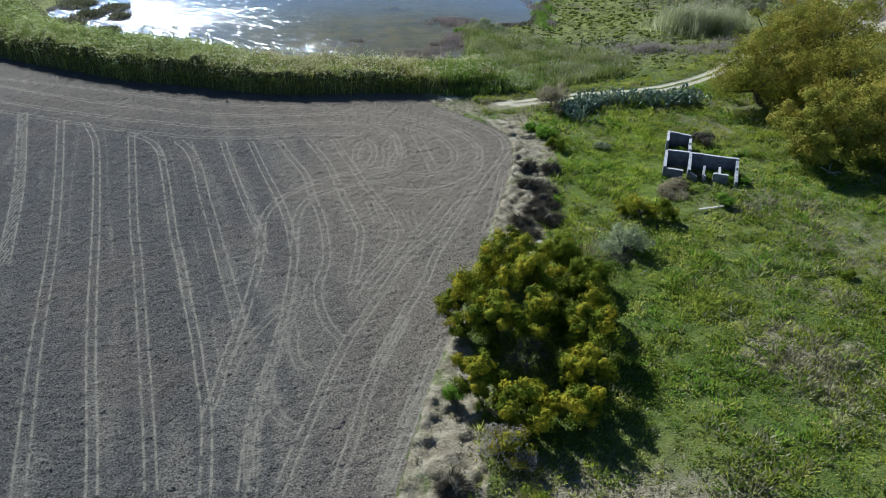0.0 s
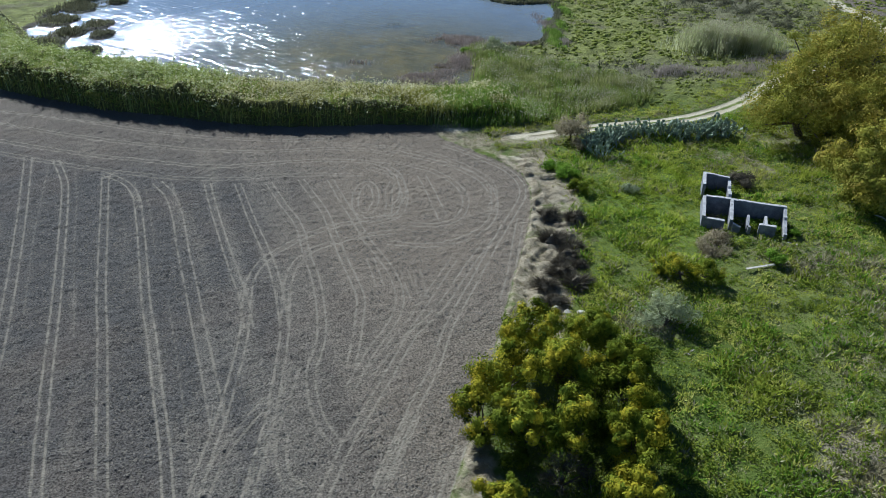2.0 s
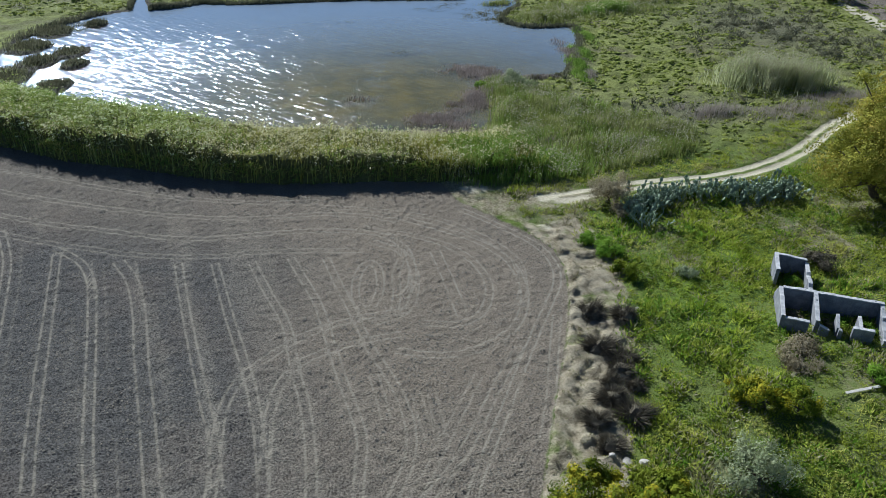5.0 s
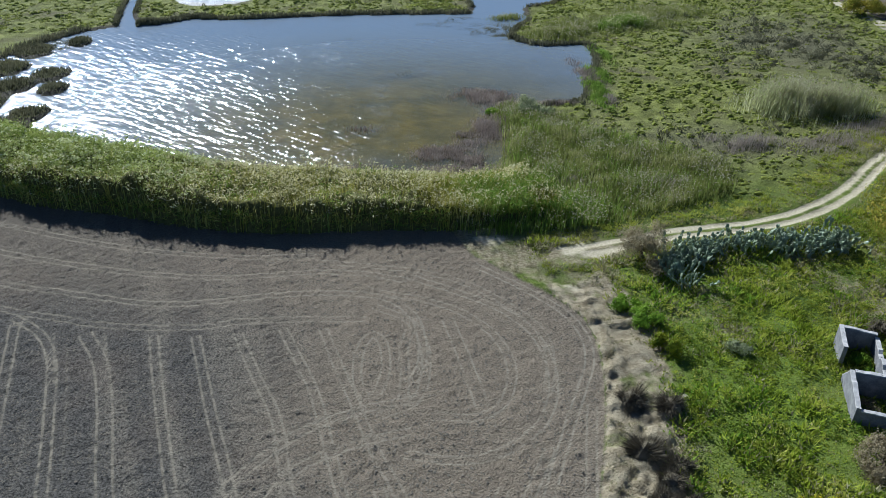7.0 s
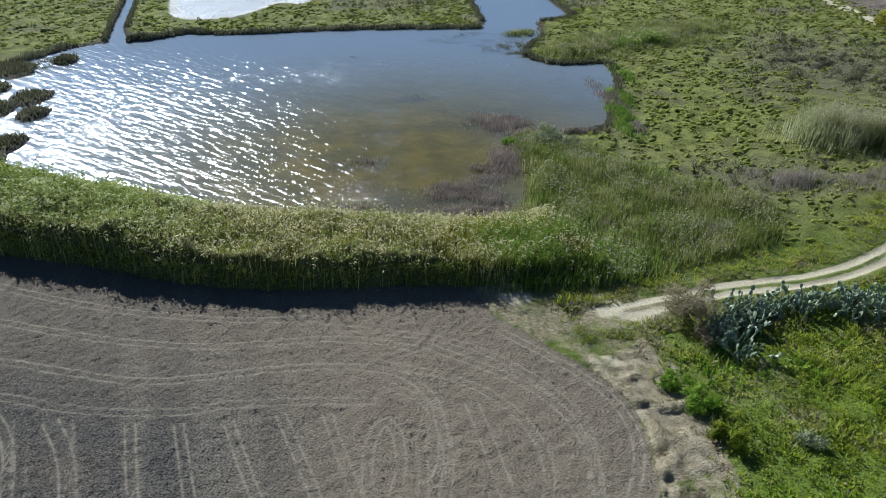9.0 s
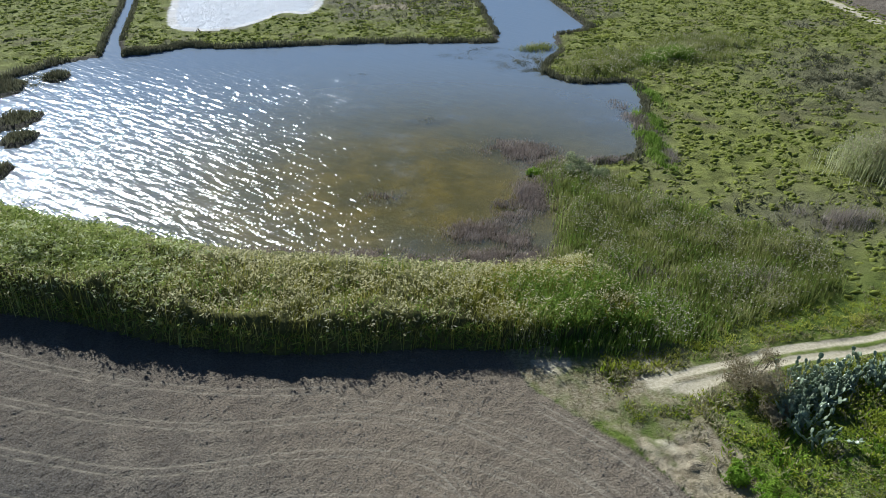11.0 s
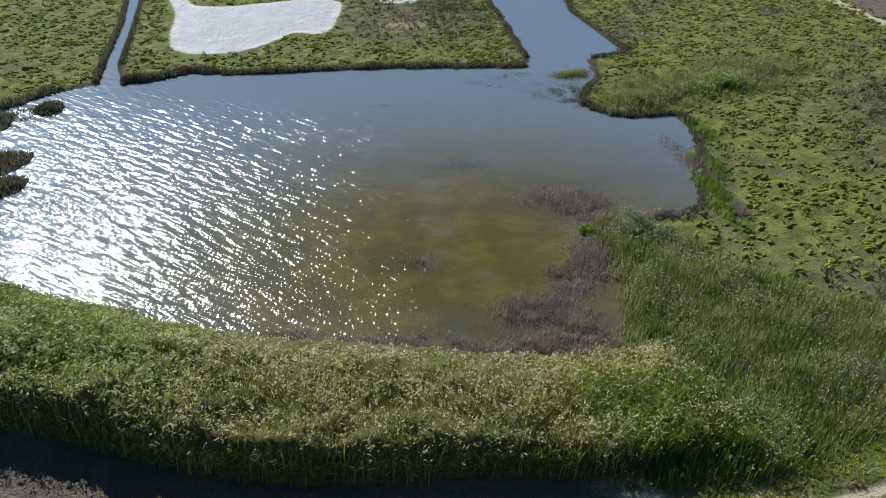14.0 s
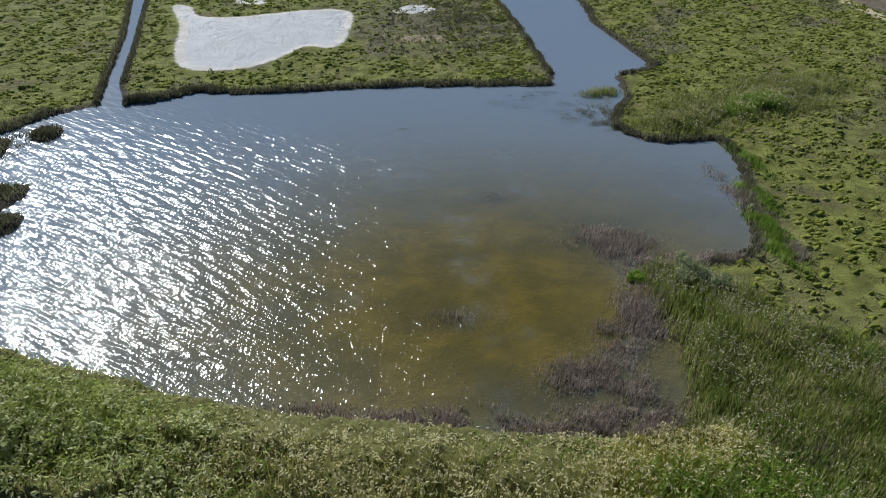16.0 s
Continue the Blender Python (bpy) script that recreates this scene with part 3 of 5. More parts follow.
# ---- ground ----
def axis(lo, hi, fine, coarse, f0, f1, mid0, mid1, far):
    """Grid lines: fine from f0 to f1, coarse to mid0 and mid1, then ever wider to the horizon."""
    a = list(np.arange(f0, f1, fine))
    b = list(np.arange(f1, mid1, coarse))
    c = list(np.arange(f0 - coarse, mid0, -coarse))[::-1]
    s, out = coarse * 2, []
    p = mid1
    while p < far:
        out.append(p)
        p += s
        s *= 1.35
    s, low = coarse * 2, []
    p = mid0
    while p > -far:
        low.append(p)
        p -= s
        s *= 1.35
    return np.array(low[::-1] + c + a + b + out + [far])


gx = axis(0, 0, 0.28, 1.15, -52, 33, -95, 185, 3500)
gy = axis(0, 0, 0.28, 1.15, 21, 127, 8, 335, 3500)


def land(x, y):
    """Height and zones of the land at the given points."""
    z = {}
    near = (x > -140) & (x < 200) & (y > -20) & (y < 350)
    fx, fy = np.clip(x, -280, 400), np.clip(y, -190, 420)
    field = signed(fx, fy, field_poly)
    pond = signed(fx, fy, pond_poly)
    shore = off_line(fx, fy, pond_poly, True)
    for ix, iy, ir in ISLANDS:
        q = np.hypot(fx - ix, (fy - iy) * 0.8) - ir * (0.75 + 0.5 * fnoise(fx, fy, 3, 5))
        pond = np.minimum(pond, q)
    road = off_line(fx, fy, road_line)
    ruts = (np.exp(-((np.abs(road) - 0.95) / 0.55) ** 2) * (0.8 + 0.4 * vnoise(fx, fy, 3, 36)) + 0.22 * np.exp(-(road / 1.7) ** 4)) * ramp(fx, 32, 41)
    far = np.exp(-(off_line(fx, fy, far_road_line) / 2.2) ** 4)
    clear = signed(fx, fy, clear_poly)
    z["path"] = np.clip(np.maximum(ruts * 0.95, far) + 0.7 * ramp(clear, -0.5, 2.5) * ramp(fnoise(fx, fy, 5, 31), 0.36, 0.58), 0, 1)
    z["salt"] = signed(fx, fy, salt_poly)
    for sx, sy, sr in ((31, 298, 5.5), (27, 296, 3), (-14, 313, 5)):
        z["salt"] = np.maximum(z["salt"], sr - np.hypot(fx - sx, (fy - sy) * 1.1))
    east = ramp(fx, 4, 9) * ramp(fy, 130, 100)
    z["verge"] = np.where(field < 0, ramp(field, -9.5 + 3.0 * fnoise(fx, fy, 6, 3), -6.5), 0) * ramp(fy, 104, 100) * (0.55 + 0.45 * ramp(fnoise(fx, fy, 4, 29), 0.3, 0.5)) * (fx > -10) * (1 - np.exp(-(((fx - 19) / 6.5) ** 4 + ((fy - 42) / 13) ** 4)))
    dry = 0.85 * np.exp(-(((fx - 17) / 9) ** 2 + ((fy - 19) / 6) ** 2)) + 0.75 * np.exp(-(((fx - 47) / 6) ** 2 + ((fy - 30) / 9) ** 2))
    dry += 0.5 * np.exp(-(((fx - 30) / 8) ** 2 + ((fy - 17) / 5) ** 2)) + 0.45 * np.exp(-(((fx - 57) / 9) ** 2 + ((fy - 66) / 5) ** 2))
    dry += 0.8 * np.exp(-(((fx - 29) / 9) ** 4 + ((fy - 268.5) / 4.5) ** 4)) + 0.65 * ramp(clear, -3.5, 1) * (0.35 + 0.9 * fnoise(fx, fy, 3.5, 28)) + 0.5 * np.exp(-(((fx - 66) / 12) ** 2 + ((fy - 52) / 14) ** 2))
    z["dry"] = np.clip(dry + 0.55 * ramp(fnoise(fx, fy, 11, 9), 0.55, 0.8) * east, 0, 1)
    z["vivid"] = np.clip(np.exp(-(((fx - 45) / 13) ** 2 + ((fy - 84) / 20) ** 2)) * (0.6 + 0.8 * fnoise(fx, fy, 5, 37)), 0, 1)
    z["marsh"] = ramp(fy, 118, 135)
    scrub = np.exp(-(((fx - 118) / 20) ** 2 + ((fy - 190) / 26) ** 2)) + np.exp(-(((fx - 35) / 22) ** 2 + ((fy - 285) / 30) ** 2))
    scrub += np.exp(-(((fx - 61.5 - 0.35 * (fy - 170)) / 3.2) ** 2 + ((fy - 169) / 13) ** 2)) + 0.8 * np.exp(-(((fx - 70) / 16) ** 2 + ((fy - 138) / 9) ** 2))
    z["scrub"] = np.clip(scrub + 0.7 * ramp(fnoise(fx, fy, 17, 12), 0.58, 0.75) * ramp(fy, 200, 240), 0, 1)
    wheel, edge = np.zeros(x.shape), near & (field > -1)
    wx, wy = x[edge], y[edge]
    sum_w, wide = np.zeros(wx.shape), np.zeros(wx.shape)
    near_rut, rut_plain = np.full(wx.shape, 9.0), np.zeros(wx.shape)
    for pts, gauge, plain, third in PASSES:
        line = spline(pts, 5)
        box = (wx > line[:, 0].min() - 3) & (wx < line[:, 0].max() + 3) & (wy > line[:, 1].min() - 3) & (wy < line[:, 1].max() + 3)
        d = off_line(wx[box], wy[box], line)
        for tip, last in ((line[0], line[1]), (line[-1], line[-2])):
            past = (wx[box] - tip[0]) * (tip[0] - last[0]) + (wy[box] - tip[1]) * (tip[1] - last[1]) > 0
            d = np.where(past & (np.hypot(wx[box] - tip[0], wy[box] - tip[1]) < 3), 9.0, d)
        patchy = 0.55 + 0.6 * vnoise(wx[box], wy[box], 2.6, 17)
        g = plain * (np.exp(-((d - gauge) / 0.19) ** 2) * patchy + 0.10 * np.exp(-(d / (gauge + 0.3)) ** 4))
        sum_w[box] = np.maximum(sum_w[box], g)
        off = np.where(np.abs(d - gauge) < d, d - gauge, d) if third else d - gauge
        closer = np.abs(off) < np.abs(near_rut[box])
        near_rut[box] = np.where(closer, off, near_rut[box])
        rut_plain[box] = np.where(closer, plain, rut_plain[box])
        wide[box] = np.maximum(wide[box], np.exp(-(d / 2.2) ** 2))
    wheel[edge] = sum_w
    for key, val in (("rut", near_rut), ("rut_plain", rut_plain)):
        z[key] = np.full(x.shape, 9.0 if key == "rut" else 0.0)
        z[key][edge] = val
    z["wheel"] = np.clip(wheel, 0, 1)
    head = ramp(off_line(fx, fy, front_line), 27, 12) + ramp(np.hypot(fx - 14, fy - 84), 26, 10)
    z["headland"] = np.clip(head, 0, 1) * (field > 0)
    weed = np.exp(-(((fx - 24.4) / 5) ** 2 + ((fy - 184) / 2.5) ** 2)) + np.exp(-(((fx - 37) / 7) ** 2 + ((fy - 170) / 6) ** 2))
    weed += 0.8 * np.exp(-(((fx - 12) / 5) ** 2 + ((fy - 155) / 2.2) ** 2)) + 0.8 * np.exp(-(((fx - 20) / 12) ** 2 + ((fy - 140) / 4) ** 2)) + 0.6 * np.exp(-(((fx - 58) / 9) ** 2 + ((fy - 180) / 14) ** 2))
    z["weed"] = np.clip(weed * (0.4 + fnoise(fx, fy, 3, 8)), 0, 0.9)
    z["amber"] = np.clip(1.25 * np.exp(-(((fx - 14) / 34) ** 2 + ((fy - 156) / 30) ** 2)) * (0.75 + 0.5 * fnoise(fx, fy, 16, 19)), 0, 1)
    beyond = np.minimum(fx - np.interp(fy, [p[1] for p in FAR_ROAD], [p[0] for p in FAR_ROAD]) - 3, 330 - fy)
    z["field"], z["pond"] = np.clip(np.maximum(field, beyond), -9, 9), np.clip(pond, -9, 9)
    z["bank"] = np.clip(pond + 0.3 + 1.6 * fnoise(fx, fy, 5, 48), -9, 9)
    rough = (fnoise(fx, fy, 3.5, 1) - 0.5) * 0.5 + (vnoise(fx, fy, 0.9, 2) - 0.5) * 0.22
    hummock = ramp(vnoise(fx, fy, 1.9, 88), 0.25, 0.8) * 0.55 + (vnoise(fx, fy, 1.1, 89) - 0.5) * 0.25
    rough = rough + (hummock - 0.25) * (0.95 * z["marsh"] * ramp(pond, -2, -5) + 0.5 * (1 - z["marsh"]) * ramp(fx, 30, 36))
    soil = (vnoise(fx, fy, 0.62, 21) - 0.5) * 0.20 + (lattice(np.round(fx / 0.32), np.round(fy / 0.32), 3) - 0.5) * 0.19 * (0.4 + 0.9 * fnoise(fx, fy, 5, 23)) - 0.05 * z["wheel"]
    infield = ramp(field, -0.6, 0.4)
    h = rough * (1 - infield) + soil * infield + z["verge"] * (0.50 * ramp(vnoise(fx, fy, 0.95, 44), 0.2, 0.75) + 0.2 * vnoise(fx, fy, 0.5, 45) - 0.25)
    h += 0.22 * ramp(field, -2.5, -0.7) * ramp(field, 0.3, -0.5) * (fx > -12) * ramp(fy, 112, 106)
    h = h * (1 - np.clip(z["path"], 0, 1) * 0.85)
    h += 0.30 * ramp(pond, -6, -2) * (1 - infield) * 0.5
    bedz = WATER - 0.06 - 0.55 * ramp(pond, 0, 14)
    h = np.where(pond > 0, bedz, np.maximum(h, WATER + 0.05 + 0.12 * ramp(-pond, 0, 2)))
    h = np.where(z["salt"] > -1, np.minimum(h, 0.02), h)
    return h * np.where(near, 1, 0.0) + np.where(near, 0, 0.0), z


X, Y = np.meshgrid(gx, gy)
Zg, zones = land(X.ravel(), Y.ravel())
nx, ny = len(gx), len(gy)
quad = (np.arange(ny - 1)[:, None] * nx + np.arange(nx - 1)[None]).ravel()[:, None]
ground_me = fast_mesh("ground", np.stack([X.ravel(), Y.ravel(), Zg], 1), np.concatenate([quad, quad + 1, quad + nx + 1, quad + nx], 1), [ground_material()])
for key, val in zones.items():
    ground_me.attributes.new(key, "FLOAT", "POINT").data.foreach_set("value", val.astype(np.float32))
ground_me.polygons.foreach_set("use_smooth", np.ones(len(ground_me.polygons), bool))
tagged(new("ground", ground_me), "ploughed grey-brown field, green meadow and marsh ground with dirt tracks", "ground", "", "structure")
Zgrid = Zg.reshape(ny, nx)


def level(x, y):
    """Height of the ground at points, from the grid."""
    x, y = np.atleast_1d(np.asarray(x, float)), np.atleast_1d(np.asarray(y, float))
    i, j = np.clip(np.searchsorted(gx, x) - 1, 0, nx - 2), np.clip(np.searchsorted(gy, y) - 1, 0, ny - 2)
    u, v = (x - gx[i]) / (gx[i + 1] - gx[i]), (y - gy[j]) / (gy[j + 1] - gy[j])
    a, b, c, d = Zgrid[j, i], Zgrid[j, i + 1], Zgrid[j + 1, i], Zgrid[j + 1, i + 1]
    return (a * (1 - u) + b * u) * (1 - v) + (c * (1 - u) + d * u) * v


bm = bmesh.new()
corners = [bm.verts.new(p) for p in ((-110, 125, WATER), (95, 125, WATER), (95, 346, WATER), (-110, 346, WATER))]
bm.faces.new(corners)
me = bpy.data.meshes.new("water")
bm.to_mesh(me), bm.free()
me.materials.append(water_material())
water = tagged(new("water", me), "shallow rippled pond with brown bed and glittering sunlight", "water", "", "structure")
water.visible_shadow = False


# ---- reeds and grasses ----
def scatter(n, x0, x1, y0, y1, keep, seed):
    r = np.random.default_rng(seed)
    x, y = r.uniform(x0, x1, n), r.uniform(y0, y1, n)
    k = r.uniform(0, 1, n) < keep(x, y)
    return x[k], y[k], r


reed_poly = np.vstack([spline(REED_FRONT, 4)[8:], [(25, 116.6), (32, 116), (38, 116)], [(34, 131.5)], spline(POND_SOUTH, 4)[::-1], [(-80, 205), (-110, 215)]])


def reed_band():
    def keep(x, y):
        s = signed(x, y, reed_poly)
        return (0.14 * ramp(s, -0.8, -0.1) + 0.86 * ramp(s, 0.1, 0.7)) * (0.7 + 0.5 * fnoise(x, y, 3, 55)) * np.where(x < -62, 0.5, 1)

    x, y, r = scatter(450000, -82, 40, 112, 206, keep, 11)
    s = signed(x, y, reed_poly)
    h = 4.7 * (0.74 + 0.26 * fnoise(x, y, 4.5, 61) + 0.30 * vnoise(x, y, 1.3, 62)) * (0.66 + 0.42 * r.uniform(0, 1, len(x))) * (0.72 + 0.28 * ramp(s, -0.6, 1.4)) * (1 + 0.2 * ramp(x, -8, -22))
    back = off_line(x, y, shore_line)
    h *= 0.28 + 0.72 * ramp(back, 0.3, 8)
    h *= 1 - 0.22 * ramp(x, 18, 32)
    tall = r.uniform(0, 1, len(x)) < 0.02
    h = np.where(tall, h * 1.3, h)
    pick = r.uniform(0, 1, len(x))
    lush = (0.7 * ramp(x, 20, 26) * ramp(126 - y, -4, 4) * ramp(fnoise(x, y, 3, 73), 0.25, 0.5) + 0.22 * ramp(fnoise(x, y, 5, 71), 0.55, 0.7)) > pick
    cane = ~lush & (0.85 * ramp(x + 5 * fnoise(x, y, 6, 74), -5, -20) * (0.35 + 0.65 * ramp(s, 1.0, 4.5)) > r.uniform(0, 1, len(x)))
    z = level(x, y) - 0.05
    w = r.uniform(0.055, 0.13, len(x))
    pieces = []
    for sel, m in ((~lush & ~cane, 0), (lush, 1), (cane, 4)):
        v, t, top = blades(x[sel], y[sel], z[sel], h[sel], w[sel] * (1.25 if m else 1), 0.16, (0.10, -0.05), 12 + m)
        pieces.append((v, t, m))
        if m == 0:
            p = (r.uniform(0, 1, len(top)) < 0.10 + 0.16 * ramp(fnoise(x[sel], y[sel], 2.5, 76), 0.4, 0.6)) | tall[sel]
            c = np.repeat(top[p], 3, 0) + r.normal(0, 1, (3 * p.sum(), 3)) * (0.14, 0.12, 0.16)
            pieces.append((*leaves(c, np.full(len(c), 0.40), np.full(len(c), 0.15), 0.4, 13), 2))
        elif m == 1:
            p = r.uniform(0, 1, len(top)) < 0.35
            c = np.repeat(top[p], 3, 0) + r.normal(0, 1, (3 * p.sum(), 3)) * (0.25, 0.25, 0.3)
            pieces.append((*leaves(c, np.full(len(c), 0.42), np.full(len(c), 0.16), 0.0, 15), 1))
        else:
            p = r.uniform(0, 1, len(top)) < 0.55
            c = np.repeat(top[p], 3, 0) + r.normal(0, 1, (3 * p.sum(), 3)) * (0.28, 0.28, 0.25)
            pieces.append((*leaves(c, np.full(len(c), 0.60), np.full(len(c), 0.17), 0.0, 16), 4))
            p = r.uniform(0, 1, len(top)) < 0.22 * ramp(fnoise(x[sel], y[sel], 2.2, 77), 0.35, 0.6)
            c = np.repeat(top[p], 6, 0) + (0, 0, 0.12) + r.normal(0, 1, (6 * p.sum(), 3)) * (0.26, 0.16, 0.07)
            pieces.append((*leaves(c, np.full(len(c), 0.46), np.full(len(c), 0.17), 0.0, 17), 5))
    # leaves that hang out of the front of the stand
    q = r.uniform(0, len(front_line) - 1.001, 8000)
    i = q.astype(int)
    f = front_line[i] + (front_line[i + 1] - front_line[i]) * (q - i)[:, None] + r.normal(0, 0.28, (len(q), 2))
    up = r.uniform(0, 1, len(q)) ** 0.8 * 3.1 * (0.75 + 0.4 * vnoise(f[:, 0], f[:, 1], 2.2, 78))
    k = (f[:, 0] > -82) & (f[:, 0] < 22)
    c = np.concatenate([f, (level(f[:, 0], f[:, 1]) + up)[:, None]], 1)[k]
    for half, m in ((0, 0), (1, 1)):
        d = c[half::2]
        pieces.append((*leaves(d, np.full(len(d), 0.75), np.full(len(d), 0.11), 0.5, 18 + m), m))
    # opaque dark core, added inside the stand to block sun and darken its front
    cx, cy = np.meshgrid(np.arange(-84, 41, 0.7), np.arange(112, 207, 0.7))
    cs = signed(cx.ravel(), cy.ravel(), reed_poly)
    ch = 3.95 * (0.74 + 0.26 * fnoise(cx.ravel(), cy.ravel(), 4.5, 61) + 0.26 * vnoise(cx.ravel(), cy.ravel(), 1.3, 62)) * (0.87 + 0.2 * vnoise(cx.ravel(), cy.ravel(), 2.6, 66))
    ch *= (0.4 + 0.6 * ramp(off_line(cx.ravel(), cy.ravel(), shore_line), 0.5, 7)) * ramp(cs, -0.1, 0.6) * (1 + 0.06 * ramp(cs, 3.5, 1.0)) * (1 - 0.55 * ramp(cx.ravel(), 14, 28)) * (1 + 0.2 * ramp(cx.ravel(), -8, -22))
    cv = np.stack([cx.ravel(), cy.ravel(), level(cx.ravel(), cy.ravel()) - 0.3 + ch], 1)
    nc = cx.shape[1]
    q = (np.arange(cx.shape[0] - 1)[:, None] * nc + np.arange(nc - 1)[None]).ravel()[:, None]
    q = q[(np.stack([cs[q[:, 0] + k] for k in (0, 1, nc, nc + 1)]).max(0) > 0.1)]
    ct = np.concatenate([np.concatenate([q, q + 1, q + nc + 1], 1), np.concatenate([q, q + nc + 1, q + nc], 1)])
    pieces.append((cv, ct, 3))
    stuff("reed_bed", pieces, [REED, REED_LUSH, PLUME, REED_CORE, CANE, PLUME_CANE], "tall dense yellow-green reeds with pale plumes beside the field", "reeds")


EAST_REEDS = [(22, 117), (38, 115), (50, 118), (62, 121), (66, 130), (58, 138), (50, 149), (43, 159), (38, 158), (37.5, 147), (35, 138), (31, 132), (25, 128)]


def east_reeds():
    poly = spline(EAST_REEDS, 3, True)
    x, y, r = scatter(110000, 20, 68, 112, 162, lambda x, y: ramp(signed(x, y, poly), -2.5, 1.5) * (0.4 + 0.6 * fnoise(x, y, 4, 81)), 21)
    h = 1.5 * (0.6 + 0.8 * fnoise(x, y, 5, 82)) * (0.7 + 0.5 * r.uniform(0, 1, len(x)))
    z, w = level(x, y) - 0.05, r.uniform(0.05, 0.11, len(x))
    lush = (0.5 * ramp(y, 128, 120) * ramp(x, 48, 38) + 0.35 * fnoise(x, y, 5, 83)) > r.uniform(0.1, 1, len(x))
    pieces = []
    for sel, m in ((~lush, 0), (lush, 1)):
        v, t, top = blades(x[sel], y[sel], z[sel], h[sel] * (1.35 if m else 1), w[sel], 0.2, (0.06, -0.03), 22 + m)
        pieces.append((v, t, m))
        p = r.uniform(0, 1, len(top)) < 0.05 + 0.35 * ramp(fnoise(x[sel], y[sel], 5, 84), 0.35, 0.6)
        pieces.append((*leaves(top[p], np.full(p.sum(), 0.34), np.full(p.sum(), 0.15), 0.1, 24), 2))
    stuff("sedge_bed", pieces, [REED_GREY, REED_LUSH, PLUME_GREY], "mixed grey-green sedge and young reeds on wet ground", "sedge")


def ellipse_patch(name, spots, per, h, w, mats, plume, label, category, seed, lean=0.2, water_only=False):
    """Stands of upright stems over ellipses (x, y, rx, ry, density factor)."""
    r = np.random.default_rng(seed)
    xs, ys, dome = [], [], []
    for x0, y0, rx, ry, k in spots:
        n = int(per * rx * ry * 3.14 * k)
        q = r.normal(0, 0.55, (n, 2))
        xs.append(x0 + q[:, 0] * rx), ys.append(y0 + q[:, 1] * ry)
        dome.append(np.clip(1.12 - 0.42 * (q**2).sum(1), 0.3, 1))
    x, y = np.concatenate(xs), np.concatenate(ys)
    k = r.uniform(0, 1, len(x)) < ramp(fnoise(x, y, 2.2, seed), 0.25, 0.6)
    x, y = x[k], y[k]
    z = np.maximum(level(x, y), WATER - 0.2) - 0.04
    hh = h * np.concatenate(dome)[k] * (0.55 + 0.75 * fnoise(x, y, 3, seed + 5)) * r.uniform(0.7, 1.15, len(x))
    v, t, top = blades(x, y, z, hh, r.uniform(0.6, 1.3, len(x)) * w, lean, (0.1, -0.05), seed)
    pieces = [(v, t, 0)]
    if plume:
        p = r.uniform(0, 1, len(top)) < plume
        c = np.repeat(top[p], 2, 0) + r.normal(0, 0.12, (2 * p.sum(), 3))
        pieces.append((*leaves(c, np.full(len(c), 0.4), np.full(len(c), 0.15), 0.2, seed), 1))
    return stuff(name, pieces, mats, label, category)


reed_band()
east_reeds()
ellipse_patch("dead_reeds", [(-8, 141, 7, 1.8, 0.9), (1, 138.6, 7, 2.2, 1.2), (9, 136.6, 7, 3, 1.4), (18, 134.6, 8, 3.6, 1.6), (26, 133.6, 6, 3.6, 1.6), (24, 142, 5, 3.6, 1.2), (28.2, 139.5, 3, 4, 1.2), (30, 147, 3, 4, 1.3), (34, 151, 3, 5, 1.3),
                             (38, 156, 3, 5, 1), (41.5, 160.5, 5, 3.5, 1.2), (37.5, 167, 6, 4, 0.9), (35, 170, 6, 3, 0.5), (49, 161, 5, 2, 0.9), (62, 179, 2.5, 9, 0.6), (13, 154.5, 4, 1.5, 0.3)],
              44, 0.95, 0.085, [REED_DEAD], 0, "withered purple-brown reed stubble standing in shallow water", "dead reeds", 31, 0.4)
ellipse_patch("leafy_patch", [(36.5, 119.5, 6, 1.8, 1.2), (30, 119.5, 4, 1.6, 0.8)], 60, 2.2, 0.16, [FRESH], 0, "bright green leafy plants at the foot of the reeds", "leafy plants", 36, 0.5)
ellipse_patch("water_weed", [(50, 215, 9, 7, 0.8), (40, 222, 8, 4, 0.5), (14, 211, 2.5, 1.2, 1), (24, 184, 3, 1.5, 0.6), (-52, 215, 7, 7, 0.6), (57, 225, 6, 4, 1), (52, 208, 5, 3, 0.9), (60, 201, 5, 1.5, 1), (44, 226, 7, 2, 0.8)],
              34, 0.45, 0.10, [SCRUB], 0, "sparse dark water weed standing in the pond", "water weed", 33)
ellipse_patch("shore_sedge", [(58.5, 160, 1.6, 5, 1), (60.5, 168, 1.8, 6, 1), (64, 177, 2, 6, 0.8), (70, 189, 1.6, 7, 0.7)], 46, 1.1, 0.13, [REED_LUSH], 0, "dark green sedge along the pond's shore", "sedge", 34, 0.35)
ellipse_patch("tall_reed_clump", [(92.5, 151, 8, 5.5, 1.1), (100, 148, 7, 4.5, 0.9)], 17, 5.8, 0.11, [REED_PALE, PLUME_GREY], 0.7, "tall pale-plumed grey-green reeds on the marsh", "reeds", 35)
ellipse_patch("green_reed_clump", [(86, 213, 6, 4, 1), (80, 210, 5, 3, 0.6)], 40, 2.6, 0.10, [REED_LUSH, PLUME], 0.1, "tall fresh green reeds on the marsh", "reeds", 37)
